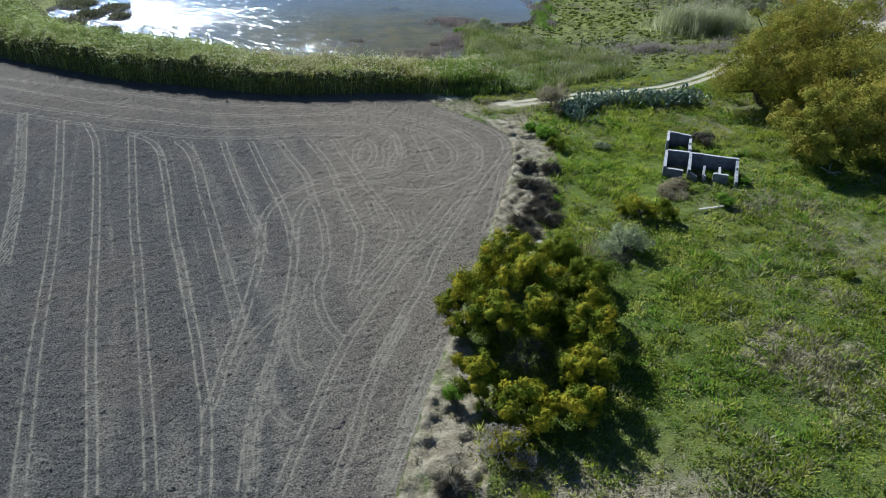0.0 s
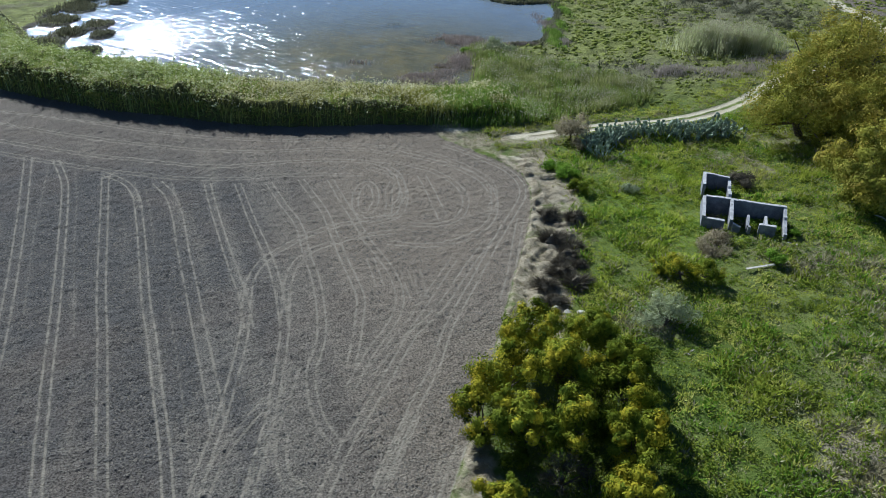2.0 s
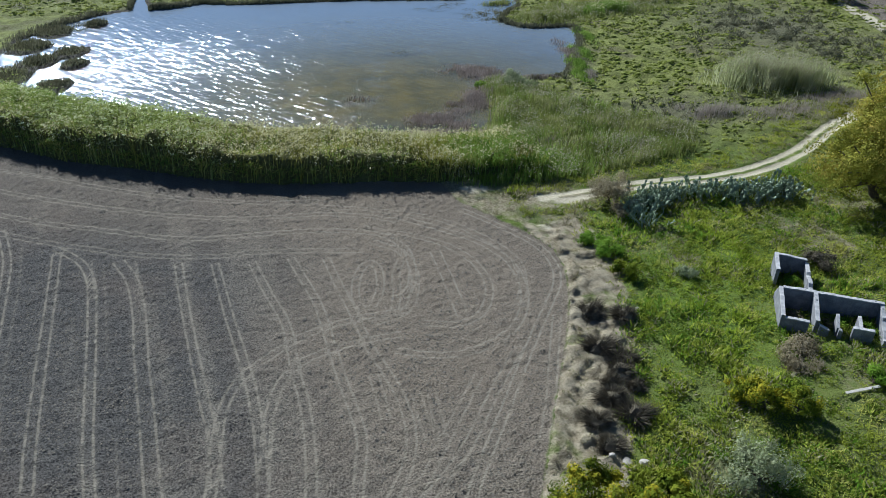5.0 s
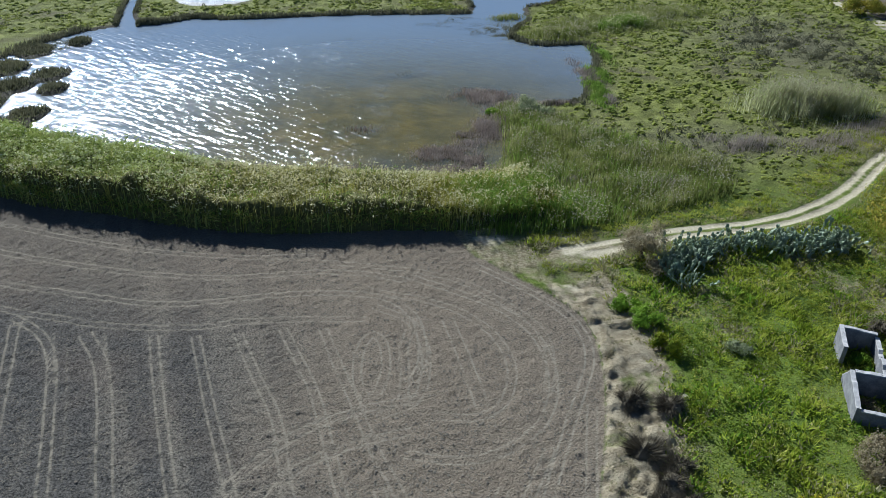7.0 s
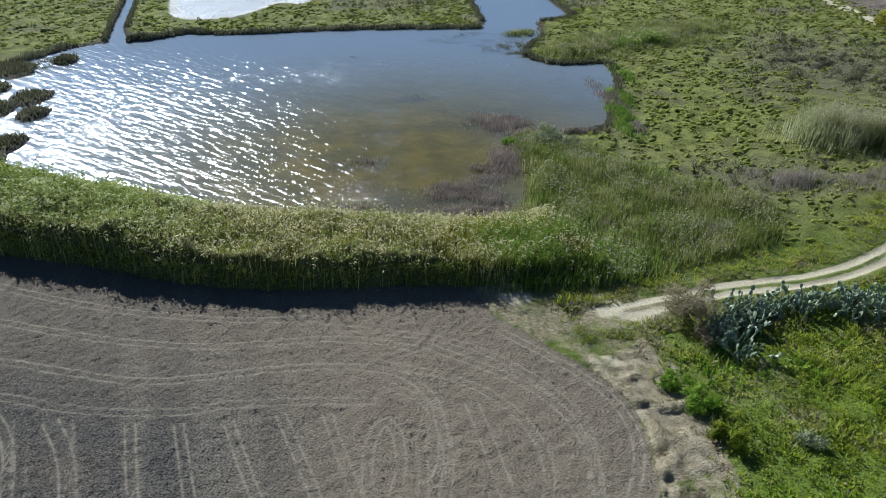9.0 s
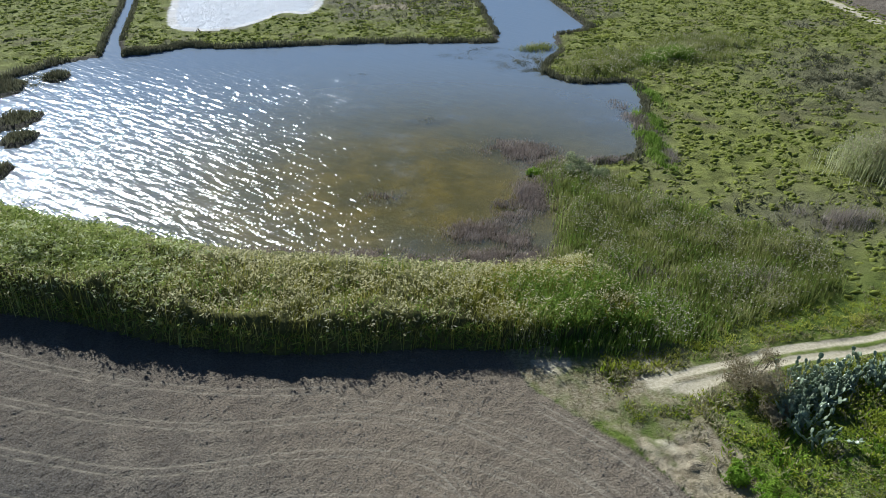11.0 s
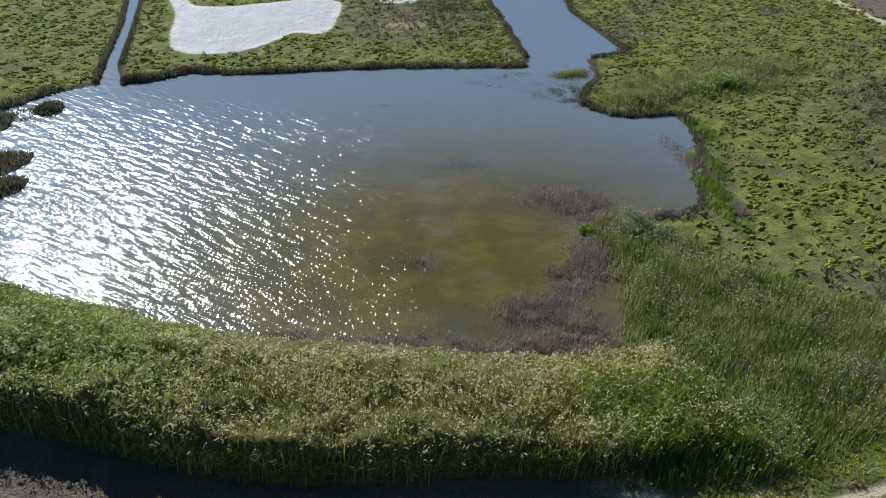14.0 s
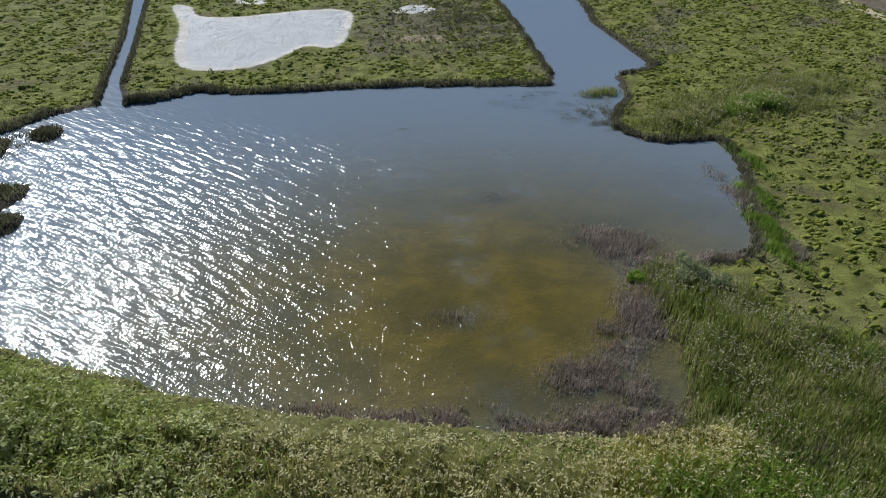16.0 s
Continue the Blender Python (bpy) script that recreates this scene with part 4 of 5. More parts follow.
ellipse_patch("channel_reeds", [(66, 206, 8, 5, 1.1), (75, 212, 10, 8, 0.8), (90, 215, 12, 7, 0.6), (100, 223, 14, 7, 0.5), (58, 224, 5, 3, 0.5)], 34, 1.7, 0.09, [REED_GREY, PLUME_GREY], 0.12, "low straw-green reeds beside the channel", "reeds", 39)
ellipse_patch("grey_brush", [(74, 137, 8, 4, 1), (55.5, 124.5, 5, 2.4, 1.3), (42, 127, 6, 2, 0.7), (60.5, 160.5, 1.6, 3, 1.2), (104, 140, 9, 5, 0.9), (90, 134, 8, 4, 0.8)], 26, 1.3, 0.06, [TWIG], 0, "grey-purple leafless brush on the marsh", "brush", 41)


def bank_fringe():
    """Dark sedge along the far bank, the canal and the islands."""
    r = np.random.default_rng(43)
    xs, ys = [], []
    for line, n, wide in ((np.array(POND_NORTH) + (0, 0.7), 10000, 0.9), (np.array(CANAL[:4]) + (0.5, 0), 2600, 0.45), (np.array(CANAL[4:]) - (0.5, 0), 2600, 0.45), (np.array(POND_WEST), 2500, 1.6), (np.array(POND_EAST[4:]) + (0.4, 0), 3600, 0.55), (np.array(CHANNEL[:6]) + (0.6, 0), 2200, 0.6), (np.array(CHANNEL[6:]) - (0.6, 0), 2200, 0.6)):
        seg = spline(line, 10)
        q = r.uniform(0, len(seg) - 1.001, n)
        i = q.astype(int)
        p = seg[i] + (seg[i + 1] - seg[i]) * (q - i)[:, None] + r.normal(0, wide, (n, 2))
        xs.append(p[:, 0]), ys.append(p[:, 1])
    for ix, iy, ir in ISLANDS:
        q = r.normal(0, 0.5, (int(260 * ir), 2)) * ir
        xs.append(ix + q[:, 0]), ys.append(iy + q[:, 1])
    x, y = np.concatenate(xs), np.concatenate(ys)
    k = level(x, y) > WATER - 0.02
    x, y = x[k], y[k]
    v, t, top = blades(x, y, level(x, y) - 0.05, r.uniform(0.4, 1.1, len(x)) * (0.45 + fnoise(x, y, 5, 46)), r.uniform(0.10, 0.22, len(x)), 0.35, (0.1, 0), 44)
    stuff("bank_sedge", [(v, t, 0)], [SCRUB], "dark grey-brown sedge along the pond banks and islets", "sedge")


bank_fringe()


def clump_shell(n, r):
    """Places in a clump, most of them near its surface."""
    d = r.normal(size=(n, 3))
    return d / np.linalg.norm(d, axis=1)[:, None] * (r.uniform(0, 1, n) ** 0.33)[:, None]


def tufts(x, y, rad, h, per, width, seed, out=0.9):
    """Tufts: pointed leaves that spread from each centre; two triangles to a leaf."""
    r = np.random.default_rng(seed)
    n = len(x) * per
    X0, Y0, R, H = (np.repeat(q, per) for q in (x, y, rad, h))
    a, q = r.uniform(0, 2 * np.pi, n), np.sqrt(r.uniform(0, 1, n))
    px, py = X0 + np.cos(a) * R * q, Y0 + np.sin(a) * R * q
    a2 = a + r.normal(0, 0.6, n)
    spread = out * (0.25 + q) * r.uniform(0.5, 1.3, n)
    d = np.stack([np.cos(a2) * spread + 0.05, np.sin(a2) * spread - 0.03, np.ones(n)], 1)
    L = (H * (1.15 - 0.5 * q) * r.uniform(0.6, 1.25, n))[:, None]
    base = np.stack([px, py, level(px, py) - 0.04], 1)
    e = np.cross(d, r.normal(size=(n, 3)))
    e /= np.linalg.norm(e, axis=1)[:, None] + 1e-9
    W = (width * r.uniform(0.6, 1.4, n) / 2)[:, None]
    v = np.stack([base, base + d * L * 0.5 + e * W, base + d * L, base + d * L * 0.5 - e * W], 1).reshape(-1, 3)
    k = np.arange(n)[:, None] * 4
    return v, np.concatenate([k + (0, 1, 2), k + (0, 2, 3)], 1).reshape(-1, 3)


def meadow():
    def keep(x, y):
        f = signed(x, y, field_poly)
        road = off_line(x, y, road_line)
        return ramp(f, -4.5, -7.5) * ramp(road, 1.8, 3.0) * (0.35 + 0.65 * ramp(fnoise(x, y, 3.0, 91), 0.25, 0.5)) * (x < 49 + (y - 15) * 0.8)

    x, y, r = scatter(52000, 4, 92, 12, 112, keep, 51)
    big = fnoise(x, y, 3.2, 92)
    rad = r.uniform(0.25, 0.6, len(x)) * (0.7 + 0.7 * ramp(big, 0.4, 0.7))
    h = (0.16 + 0.62 * ramp(big, 0.42, 0.72)) * r.uniform(0.6, 1.4, len(x))
    _, zz = land(x, y)
    u = r.uniform(0, 1, len(x))
    dry = (zz["dry"] * 0.85 + 0.09 + 0.25 * ramp(fnoise(x, y, 6, 98), 0.55, 0.75)) > u
    lush = ~dry & (ramp(fnoise(x, y, 8, 94), 0.45, 0.62) * 0.55 > r.uniform(0, 1, len(x)))
    pieces = []
    vivid = ~dry & ~lush & (zz["vivid"] > r.uniform(0, 1, len(x)))
    for sel, m in ((~dry & ~lush & ~vivid, 0), (dry, 1), (lush, 2), (vivid, 4)):
        pieces.append((*tufts(x[sel], y[sel], rad[sel], h[sel] * 0.95, 6, 0.16, 52 + m), m))
    hx, hy, _ = scatter(7000, 8, 90, 14, 110, lambda x, y: ramp(signed(x, y, field_poly), -5, -8) * ramp(off_line(x, y, road_line), 2, 4) * ramp(fnoise(x, y, 5, 99), 0.42, 0.6), 53)
    hr = r.uniform(0.3, 0.85, len(hx))
    c = np.repeat(np.stack([hx, hy, level(hx, hy) + hr * 0.35], 1), 26, 0) + clump_shell(26 * len(hx), r) * np.repeat(hr, 26)[:, None] * (1, 1, 0.8)
    pieces.append((*leaves(c, np.full(len(c), 0.26), np.full(len(c), 0.13), 0.0, 54), 3))
    gx0, gy0, _ = scatter(6500, 8, 90, 14, 110, lambda x, y: ramp(signed(x, y, field_poly), -6, -9) * ramp(off_line(x, y, road_line), 3, 5) * (0.15 + 0.85 * ramp(fnoise(x, y, 6, 101), 0.42, 0.58)) * (x < 49 + (y - 15) * 0.8), 55)
    gr = r.uniform(0.45, 1.1, len(gx0))
    c = clump_shell(30 * len(gx0), r) * np.repeat(gr, 30)[:, None] * (1, 1, 0.6)
    out = c / (np.linalg.norm(c, axis=1)[:, None] + 1e-9)
    c += np.repeat(np.stack([gx0, gy0, level(gx0, gy0) + gr * 0.2], 1), 30, 0)
    pieces.append((*outward_leaves(c, out, np.full(len(c), 0.34), np.full(len(c), 0.12), 56), 0))
    stuff("meadow_grass", pieces, [GRASS, STRAW, FRESH, WEED, BRIGHT], "rough wind-blown green meadow grass with straw patches", "grass")


def verge_grass():
    def keep(x, y):
        f = signed(x, y, field_poly)
        return ((f < -0.3) & (f > -6.5) & (y < 112)) * ramp(fnoise(x, y, 2.0, 95), 0.4, 0.65)

    x, y, r = scatter(14000, -4, 46, 12, 116, keep, 57)
    stuff("verge_grass", [(*tufts(x, y, r.uniform(0.15, 0.4, len(x)), r.uniform(0.12, 0.3, len(x)), 9, 0.08, 58), 0)], [STRAW], "short bleached grass on the rubbly field edge", "grass")
    x, y, r = scatter(26000, 30, 110, 104, 142, lambda x, y: ramp(off_line(x, y, road_line), 1.6, 2.6) * ramp(off_line(x, y, road_line), 9, 5) * (0.3 + 0.7 * ramp(fnoise(x, y, 2.5, 96), 0.35, 0.6)), 59)
    dry = r.uniform(0, 1, len(x)) < 0.2 + 0.5 * ramp(off_line(x, y, road_line), 4, 2)
    stuff("roadside_grass", [(*tufts(x[q], y[q], r.uniform(0.15, 0.4, q.sum()), r.uniform(0.2, 0.55, q.sum()), 7, 0.10, 65 + m), m) for q, m in ((~dry, 0), (dry, 1))], [GRASS, STRAW], "green and straw-coloured rough grass beside the dirt track", "grass")


def hummocks(x, y, rad, h, seed):
    """Low cushions with steep ragged sides, longer across the wind: eight-sided, 24 triangles each."""
    r = np.random.default_rng(seed)
    n = len(x)
    a = np.arange(8) * np.pi / 4 + r.uniform(0, 0.8, (n, 1))
    turn = r.normal(0, 0.4, (n, 1))
    rings = []
    for scale, up in ((1.0, -0.1), (0.74, 0.8)):
        q = rad[:, None] * scale * r.uniform(0.45, 1.5, (n, 8))
        u, w = np.cos(a) * q * 1.45, np.sin(a) * q * 0.85
        px, py = x[:, None] + u * np.cos(turn) - w * np.sin(turn), y[:, None] + u * np.sin(turn) + w * np.cos(turn)
        rings.append(np.stack([px, py, np.repeat((level(x, y) + h * up)[:, None], 8, 1) + r.normal(0, 0.06, (n, 8)) * (up > 0)], 2))
    top = np.stack([x, y, level(x, y) + h * 1.05], 1)[:, None]
    v = np.concatenate([rings[0], rings[1], top], 1).reshape(-1, 3)
    k = np.arange(n)[:, None] * 17
    t = []
    for i in range(8):
        j = (i + 1) % 8
        t += [k + (i, j, 8 + j), k + (i, 8 + j, 8 + i), k + (8 + i, 8 + j, 16)]
    return v, np.concatenate(t, 1).reshape(-1, 3)


def marsh():
    def keep(x, y):
        p = signed(x, y, pond_poly)
        road = off_line(x, y, road_line)
        return ((p < -1.5) & (y > 110 - 0.05 * x)) * ramp(road, 5, 12) * (signed(x, y, salt_poly) < -1) * ramp(fnoise(x, y, 3.0, 97), 0.3, 0.55) * np.where((x < 34) & (y < 160), 0, 1)

    x, y, r = scatter(17000, 34, 165, 108, 325, keep, 61)
    x2, y2, _ = scatter(10000, -95, 80, 228, 325, keep, 62)
    x, y = np.concatenate([x, x2]), np.concatenate([y, y2])
    r = np.random.default_rng(66)
    _, zz = land(x, y)
    brown = zz["scrub"] * 0.75 > r.uniform(0, 1, len(x))
    rad, h = r.uniform(0.35, 0.9, len(x)), r.uniform(0.22, 0.5, len(x)) * np.where(brown, 1.4 + 1.6 * ramp(fnoise(x, y, 5, 67), 0.45, 0.65), 1)
    pieces = [(*hummocks(x[~brown], y[~brown], rad[~brown] * 0.6, h[~brown] * 0.65, 60), 0), (*tufts(x[brown], y[brown], rad[brown], h[brown], 5, 0.22, 64), 1)]
    some = ~brown & (r.uniform(0, 1, len(x)) < 0.7)
    pieces.append((*tufts(x[some], y[some], rad[some], h[some] * 1.4, 4, 0.2, 63, 1.6), 0))
    stuff("marsh_plants", pieces, [MARSH, SCRUB], "low bright green marsh plants in hummocks", "marsh plants")


def heath():
    """Grey-green bushy hummocks on the drier end of the marsh."""
    x, y, r = scatter(900, 92, 150, 150, 240, lambda x, y: np.exp(-(((x - 119) / 17) ** 2 + ((y - 189) / 20) ** 2)) * ramp(fnoise(x, y, 6, 69), 0.38, 0.55), 68)
    x2, y2, _ = scatter(160, 118, 146, 140, 178, lambda x, y: ramp(fnoise(x, y, 6, 65), 0.4, 0.6) * (off_line(x, y, far_road_line) > 4), 64)
    x, y = np.concatenate([x, x2]), np.concatenate([y, y2])
    rad = np.random.default_rng(69).uniform(0.7, 1.9, len(x))
    c = np.repeat(np.stack([x, y, level(x, y) + rad * 0.3], 1), 110, 0) + clump_shell(110 * len(x), r) * np.repeat(rad, 110)[:, None] * (1.1, 1, 0.75)
    c[:, 2] = np.maximum(c[:, 2], 0.05)
    out = c - np.repeat(np.stack([x, y, level(x, y)], 1), 110, 0)
    out /= np.linalg.norm(out, axis=1)[:, None] + 1e-9
    stuff("heath_scrub", [(*outward_leaves(c, out, np.full(len(c), 0.42), np.full(len(c), 0.18), 70), 0)], [SCRUB], "dark grey-green bushy scrub hummocks on the marsh", "scrub")


meadow()
heath()
verge_grass()
marsh()


# ---- trees and shrubs ----
def tube(bm, pts, radii, sides=6):
    """A tapered limb along pts."""
    rings = []
    for k, p in enumerate(pts):
        d = (Vector(pts[min(k + 1, len(pts) - 1)]) - Vector(pts[max(k - 1, 0)])).normalized()
        a = d.orthogonal().normalized()
        b = d.cross(a)
        rings.append([bm.verts.new(Vector(p) + (a * math.cos(2 * math.pi * s / sides) + b * math.sin(2 * math.pi * s / sides)) * radii[k]) for s in range(sides)])
    for r0, r1 in zip(rings[:-1], rings[1:]):
        for s in range(sides):
            bm.faces.new((r0[s], r0[(s + 1) % sides], r1[(s + 1) % sides], r1[s]))
    bm.faces.new(rings[-1])
    bm.faces.new(rings[0][::-1])


def tree(name, x, y, rad, height, leaf, bloom, label, category, seed, group="", clumps=60, per=90, leaf_size=(0.26, 0.09), bloom_share=0.3, skirt=0.15, flat=1.0, tuft=1.0):
    """A tree or shrub: trunk with limbs, and a crown of leaf clumps round the limbs' ends; the upper clumps may bloom."""
    r = np.random.default_rng(seed)
    z0 = float(level(x, y)[0]) - 0.05
    ob = base_of(name, x, y, z0, label, category, group)
    bm = bmesh.new()
    centre = np.array((0, 0, height * (0.5 + skirt * 0.3)))
    axes = np.array((rad, rad * flat, height * (0.5 - skirt * 0.3)))
    lobes = max(6, clumps // 5)
    ld = r.normal(size=(lobes, 3))
    ld[:, 2] = np.abs(ld[:, 2]) * 1.1 - 0.55 + skirt * 0.2
    ld /= np.linalg.norm(ld, axis=1)[:, None]
    reach = 0.70 + 0.32 * r.uniform(0, 1, lobes)
    own = r.integers(0, lobes, clumps)
    d = ld[own] * (reach[own] * r.choice((1.0, 1.0, 0.7), clumps))[:, None] + r.normal(0, 0.17, (clumps, 3))
    cc = centre + d * axes
    cc[:, 2] = np.maximum(cc[:, 2], height * 0.08)
    lump = np.linalg.norm(d, axis=1) + 0.1
    d /= np.linalg.norm(d, axis=1)[:, None]
    fork = height * 0.22
    tr = max(0.05, rad * 0.055)
    lean = r.normal(0, 0.08, 2) * rad
    tube(bm, [(0, 0, -0.1), (lean[0] * 0.5, lean[1] * 0.5, fork * 0.5), (lean[0], lean[1], fork)], [tr * 1.3, tr, tr * 0.85], 7)
    for c in cc[:: max(1, clumps // 14)]:
        mid = c * 0.5 + np.array((*lean, fork)) * 0.5 + r.normal(0, 0.06, 3) * rad
        tube(bm, [(lean[0], lean[1], fork * 0.9), tuple(mid), tuple(c)], [tr * 0.6, tr * 0.35, tr * 0.12], 5)
    part("trunk", bm, BARK, ob)
    size = rad * (0.23 + 0.20 * r.uniform(0, 1, clumps) ** 1.5) * (60 / clumps) ** 0.3 * tuft
    form = np.repeat(size[:, None] * r.uniform(0.65, 1.35, (clumps, 3)) * (1, 1, 0.85), per, 0)
    c = np.repeat(cc, per, 0) + clump_shell(clumps * per, r) * form * r.uniform(0.8, 1.2, clumps * per)[:, None]
    c[:, 2] = np.maximum(c[:, 2], 0.05)
    up = np.repeat(d[:, 2] + (lump - 0.9), per) + r.normal(0, 0.12, len(c))
    blooms = np.repeat(r.uniform(0, 1, clumps) < bloom_share, per) & (r.uniform(0, 1, len(c)) < 0.92) & (np.repeat(d[:, 2], per) + 0.5 * (c[:, 2] - np.repeat(cc[:, 2], per)) / np.repeat(size, per) > -0.2) if bloom else np.zeros(len(c), bool)
    L, W = leaf_size
    out = c - np.repeat(cc, per, 0)
    out = out / (np.linalg.norm(out, axis=1)[:, None] + 1e-9) + 0.45 * np.repeat(d, per, 0)
    v, t = outward_leaves(c[~blooms], out[~blooms], np.full((~blooms).sum(), L), np.full((~blooms).sum(), W), seed + 1)
    mesh_part("crown", v, t, leaf, ob)
    if blooms.sum():
        v, t = outward_leaves(c[blooms], out[blooms], np.full(blooms.sum(), L), np.full(blooms.sum(), W * 1.15), seed + 2)
        mesh_part("blossom", v, t, bloom, ob)
    return ob


WATTLES = [(20.3, 53.5, 3.1, 4.6, 0.35), (26.6, 53.0, 2.5, 3.6, 0.1), (16.0, 47.6, 3.2, 4.8, 0.45), (21.2, 46.8, 3.0, 4.6, 0.2), (12.2, 42.0, 2.7, 4.4, 0.55), (15.2, 39.6, 2.8, 4.8, 0.4),
           (20.2, 40.2, 2.8, 4.6, 0.25), (26.2, 43.6, 2.7, 3.8, 0.12), (24.6, 37.6, 2.5, 3.8, 0.3), (22.2, 32.6, 2.3, 3.8, 0.75), (11.8, 33.2, 2.0, 3.4, 0.35),
           (15.2, 28.6, 2.7, 3.4, 0.7), (20.0, 28.4, 2.2, 3.2, 0.6), (28.5, 48.5, 2.2, 3.0, 0.08)]
for k, (x, y, rad, h, b) in enumerate(WATTLES):
    tree("wattle_shrub", x, y, rad * 1.0, h * 1.32, WATTLE, WATTLE_BLOOM, "dense green wattle shrub with yellow blossom at the field edge" if b > 0.2 else "dense dark green wattle shrub at the field edge", "shrub", 100 + k, "wattle thicket", 70, 190, (0.34, 0.12), min(b * 0.9 + 0.05, 0.85), tuft=0.9)
tree("wattle_shrub", 13.0, 24.9, 2.3, 2.8, TWIG, WATTLE_BLOOM, "half-bare yellow-flowering wattle shrub with grey twigs", "shrub", 130, "", 46, 130, (0.32, 0.08), 0.5)
tree("bare_shrub", 17.6, 35.6, 2.0, 3.4, SPINY, None, "grey leafless shrub amid the wattle thicket", "shrub", 133, "", 30, 90, (0.5, 0.035))
tree("green_shrub", 9.4, 32.4, 1.2, 1.8, FRESH, None, "small bright green shrub on the field edge", "shrub", 131, "", 26, 80, (0.22, 0.1))
tree("green_shrub", 13.6, 18.6, 2.2, 1.7, WATTLE, None, "low dark green shrub beside the thicket", "shrub", 132, "", 36, 90, (0.34, 0.07))

for k, (x, y, rad, h) in enumerate([(82.2, 101, 9.6, 11.8), (93, 110, 9.5, 13.5), (105, 118, 10.5, 14.5), (117, 128, 9, 13), (98, 98, 9.5, 12), (78.6, 77, 7.2, 10), (90, 80, 9, 11)]):
    tree("olive_tree_like", x, y, rad, h, TAMARISK, OCHRE, "large spreading tree with olive and ochre foliage in the meadow", "tree", 150 + k, "meadow trees", 150, 190 if x < 95 else 90, (0.42, 0.2), 0.42, -0.12, tuft=0.86)

for nm, x, y, rad, h, leaf, bl, lab, sh in [
    ("wattle_shrub", 42.0, 63.6, 2.0, 3.3, WATTLE, WATTLE_BLOOM, "small wattle shrub with orange-yellow blossom", 0.6),
    ("wattle_shrub", 44.8, 62.6, 1.7, 3.4, WATTLE, WATTLE_BLOOM, "small wattle shrub with some yellow blossom", 0.35),
    ("wattle_shrub", 40.2, 65.6, 1.3, 1.8, WATTLE, WATTLE_BLOOM, "low wattle shrub with yellow blossom", 0.4),
    ("silver_shrub", 36.0, 55.4, 2.9, 2.6, SILVER, None, "grey-green silvery shrub in the meadow", 0),
    ("fig_shrub", 54.4, 64.8, 1.5, 1.7, FRESH, None, "small bright green fig shrub before the ruin", 0),
    ("dark_shrub", 62.6, 85.4, 1.8, 1.6, SPINY, None, "dark leafless shrub beside the ruin", 0),
    ("withered_shrub", 49.6, 69.5, 2.6, 0.9, BROWN, None, "low brownish withered bush before the ruin", 0),
    ("green_shrub", 37.6, 92.4, 1.7, 1.5, FRESH, None, "low green bush at the field edge", 0),
    ("green_shrub", 38.0, 87.8, 1.4, 1.6, WATTLE, None, "dark green bush at the field edge", 0),
    ("green_shrub", 36.8, 96.0, 1.5, 1.1, FRESH, None, "low green bush at the field edge", 0),
    ("withered_shrub", 43.2, 106.2, 3.0, 4.4, BROWN, None, "withered pale brown shrub beside the track", 0),
    ("withered_shrub", 43.4, 101.6, 1.3, 1.9, BROWN, None, "withered brown shrub at the end of the hedge", 0),
    ("yucca_like_shrub", 45.5, 86.6, 1.2, 1.3, SILVER, None, "grey spiky shrub in the meadow", 0),
    ("dark_shrub", 60.2, 45.4, 0.9, 0.9, WATTLE, None, "small dark green bush in the meadow", 0),
    ("pale_green_shrub", 43.2, 157.5, 2.2, 2.3, SILVER, None, "pale green bush on the pond's shore", 0),
    ("pale_green_shrub", 46.0, 155.0, 1.8, 2.0, SILVER, None, "pale green bush on the pond's shore", 0),
    ("pale_green_shrub", 37.0, 158.0, 1.2, 0.8, FRESH, None, "small yellow-green bush on the pond's shore", 0),
    ("round_tree", 154.0, 213.0, 4.2, 4.5, TAMARISK, OCHRE, "round bushy tree beside the far road", 0.4),
]:
    tree(nm, x, y, rad, h, leaf, bl, lab, "shrub", int(x * 31 + y * 7), "", max(24, int(22 * rad)), 80, (0.30, 0.11) if rad < 4 else (0.5, 0.2), sh, 0.1)


def dead_limb(x, y, size, seed, label):
    """Bleached branches that lie where they fell."""
    r = random.Random(seed)
    ob = base_of("dead_limb", x, y, float(level(x, y)[0]), label, "branch")
    for k in range(4):
        bm = bmesh.new()
        a, lift = r.uniform(0, 6.28), r.uniform(0.1, 0.7)
        way = Vector((math.cos(a), math.sin(a), lift)) * size * r.uniform(0.6, 1.1)
        bend = Vector((r.gauss(0, 0.15), r.gauss(0, 0.15), 0.12)) * size
        tube(bm, [(0, 0, 0.03), tuple(way * 0.5 + bend), tuple(way)], [size * 0.055, size * 0.04, size * 0.012], 6)
        part("branch", bm, TIMBER, ob)


dead_limb(76.2, 71.4, 2.0, 1, "bleached fallen branches under the spreading tree")
dead_limb(36.4, 50.6, 0.9, 2, "small bleached dead branch beside the silvery shrub")


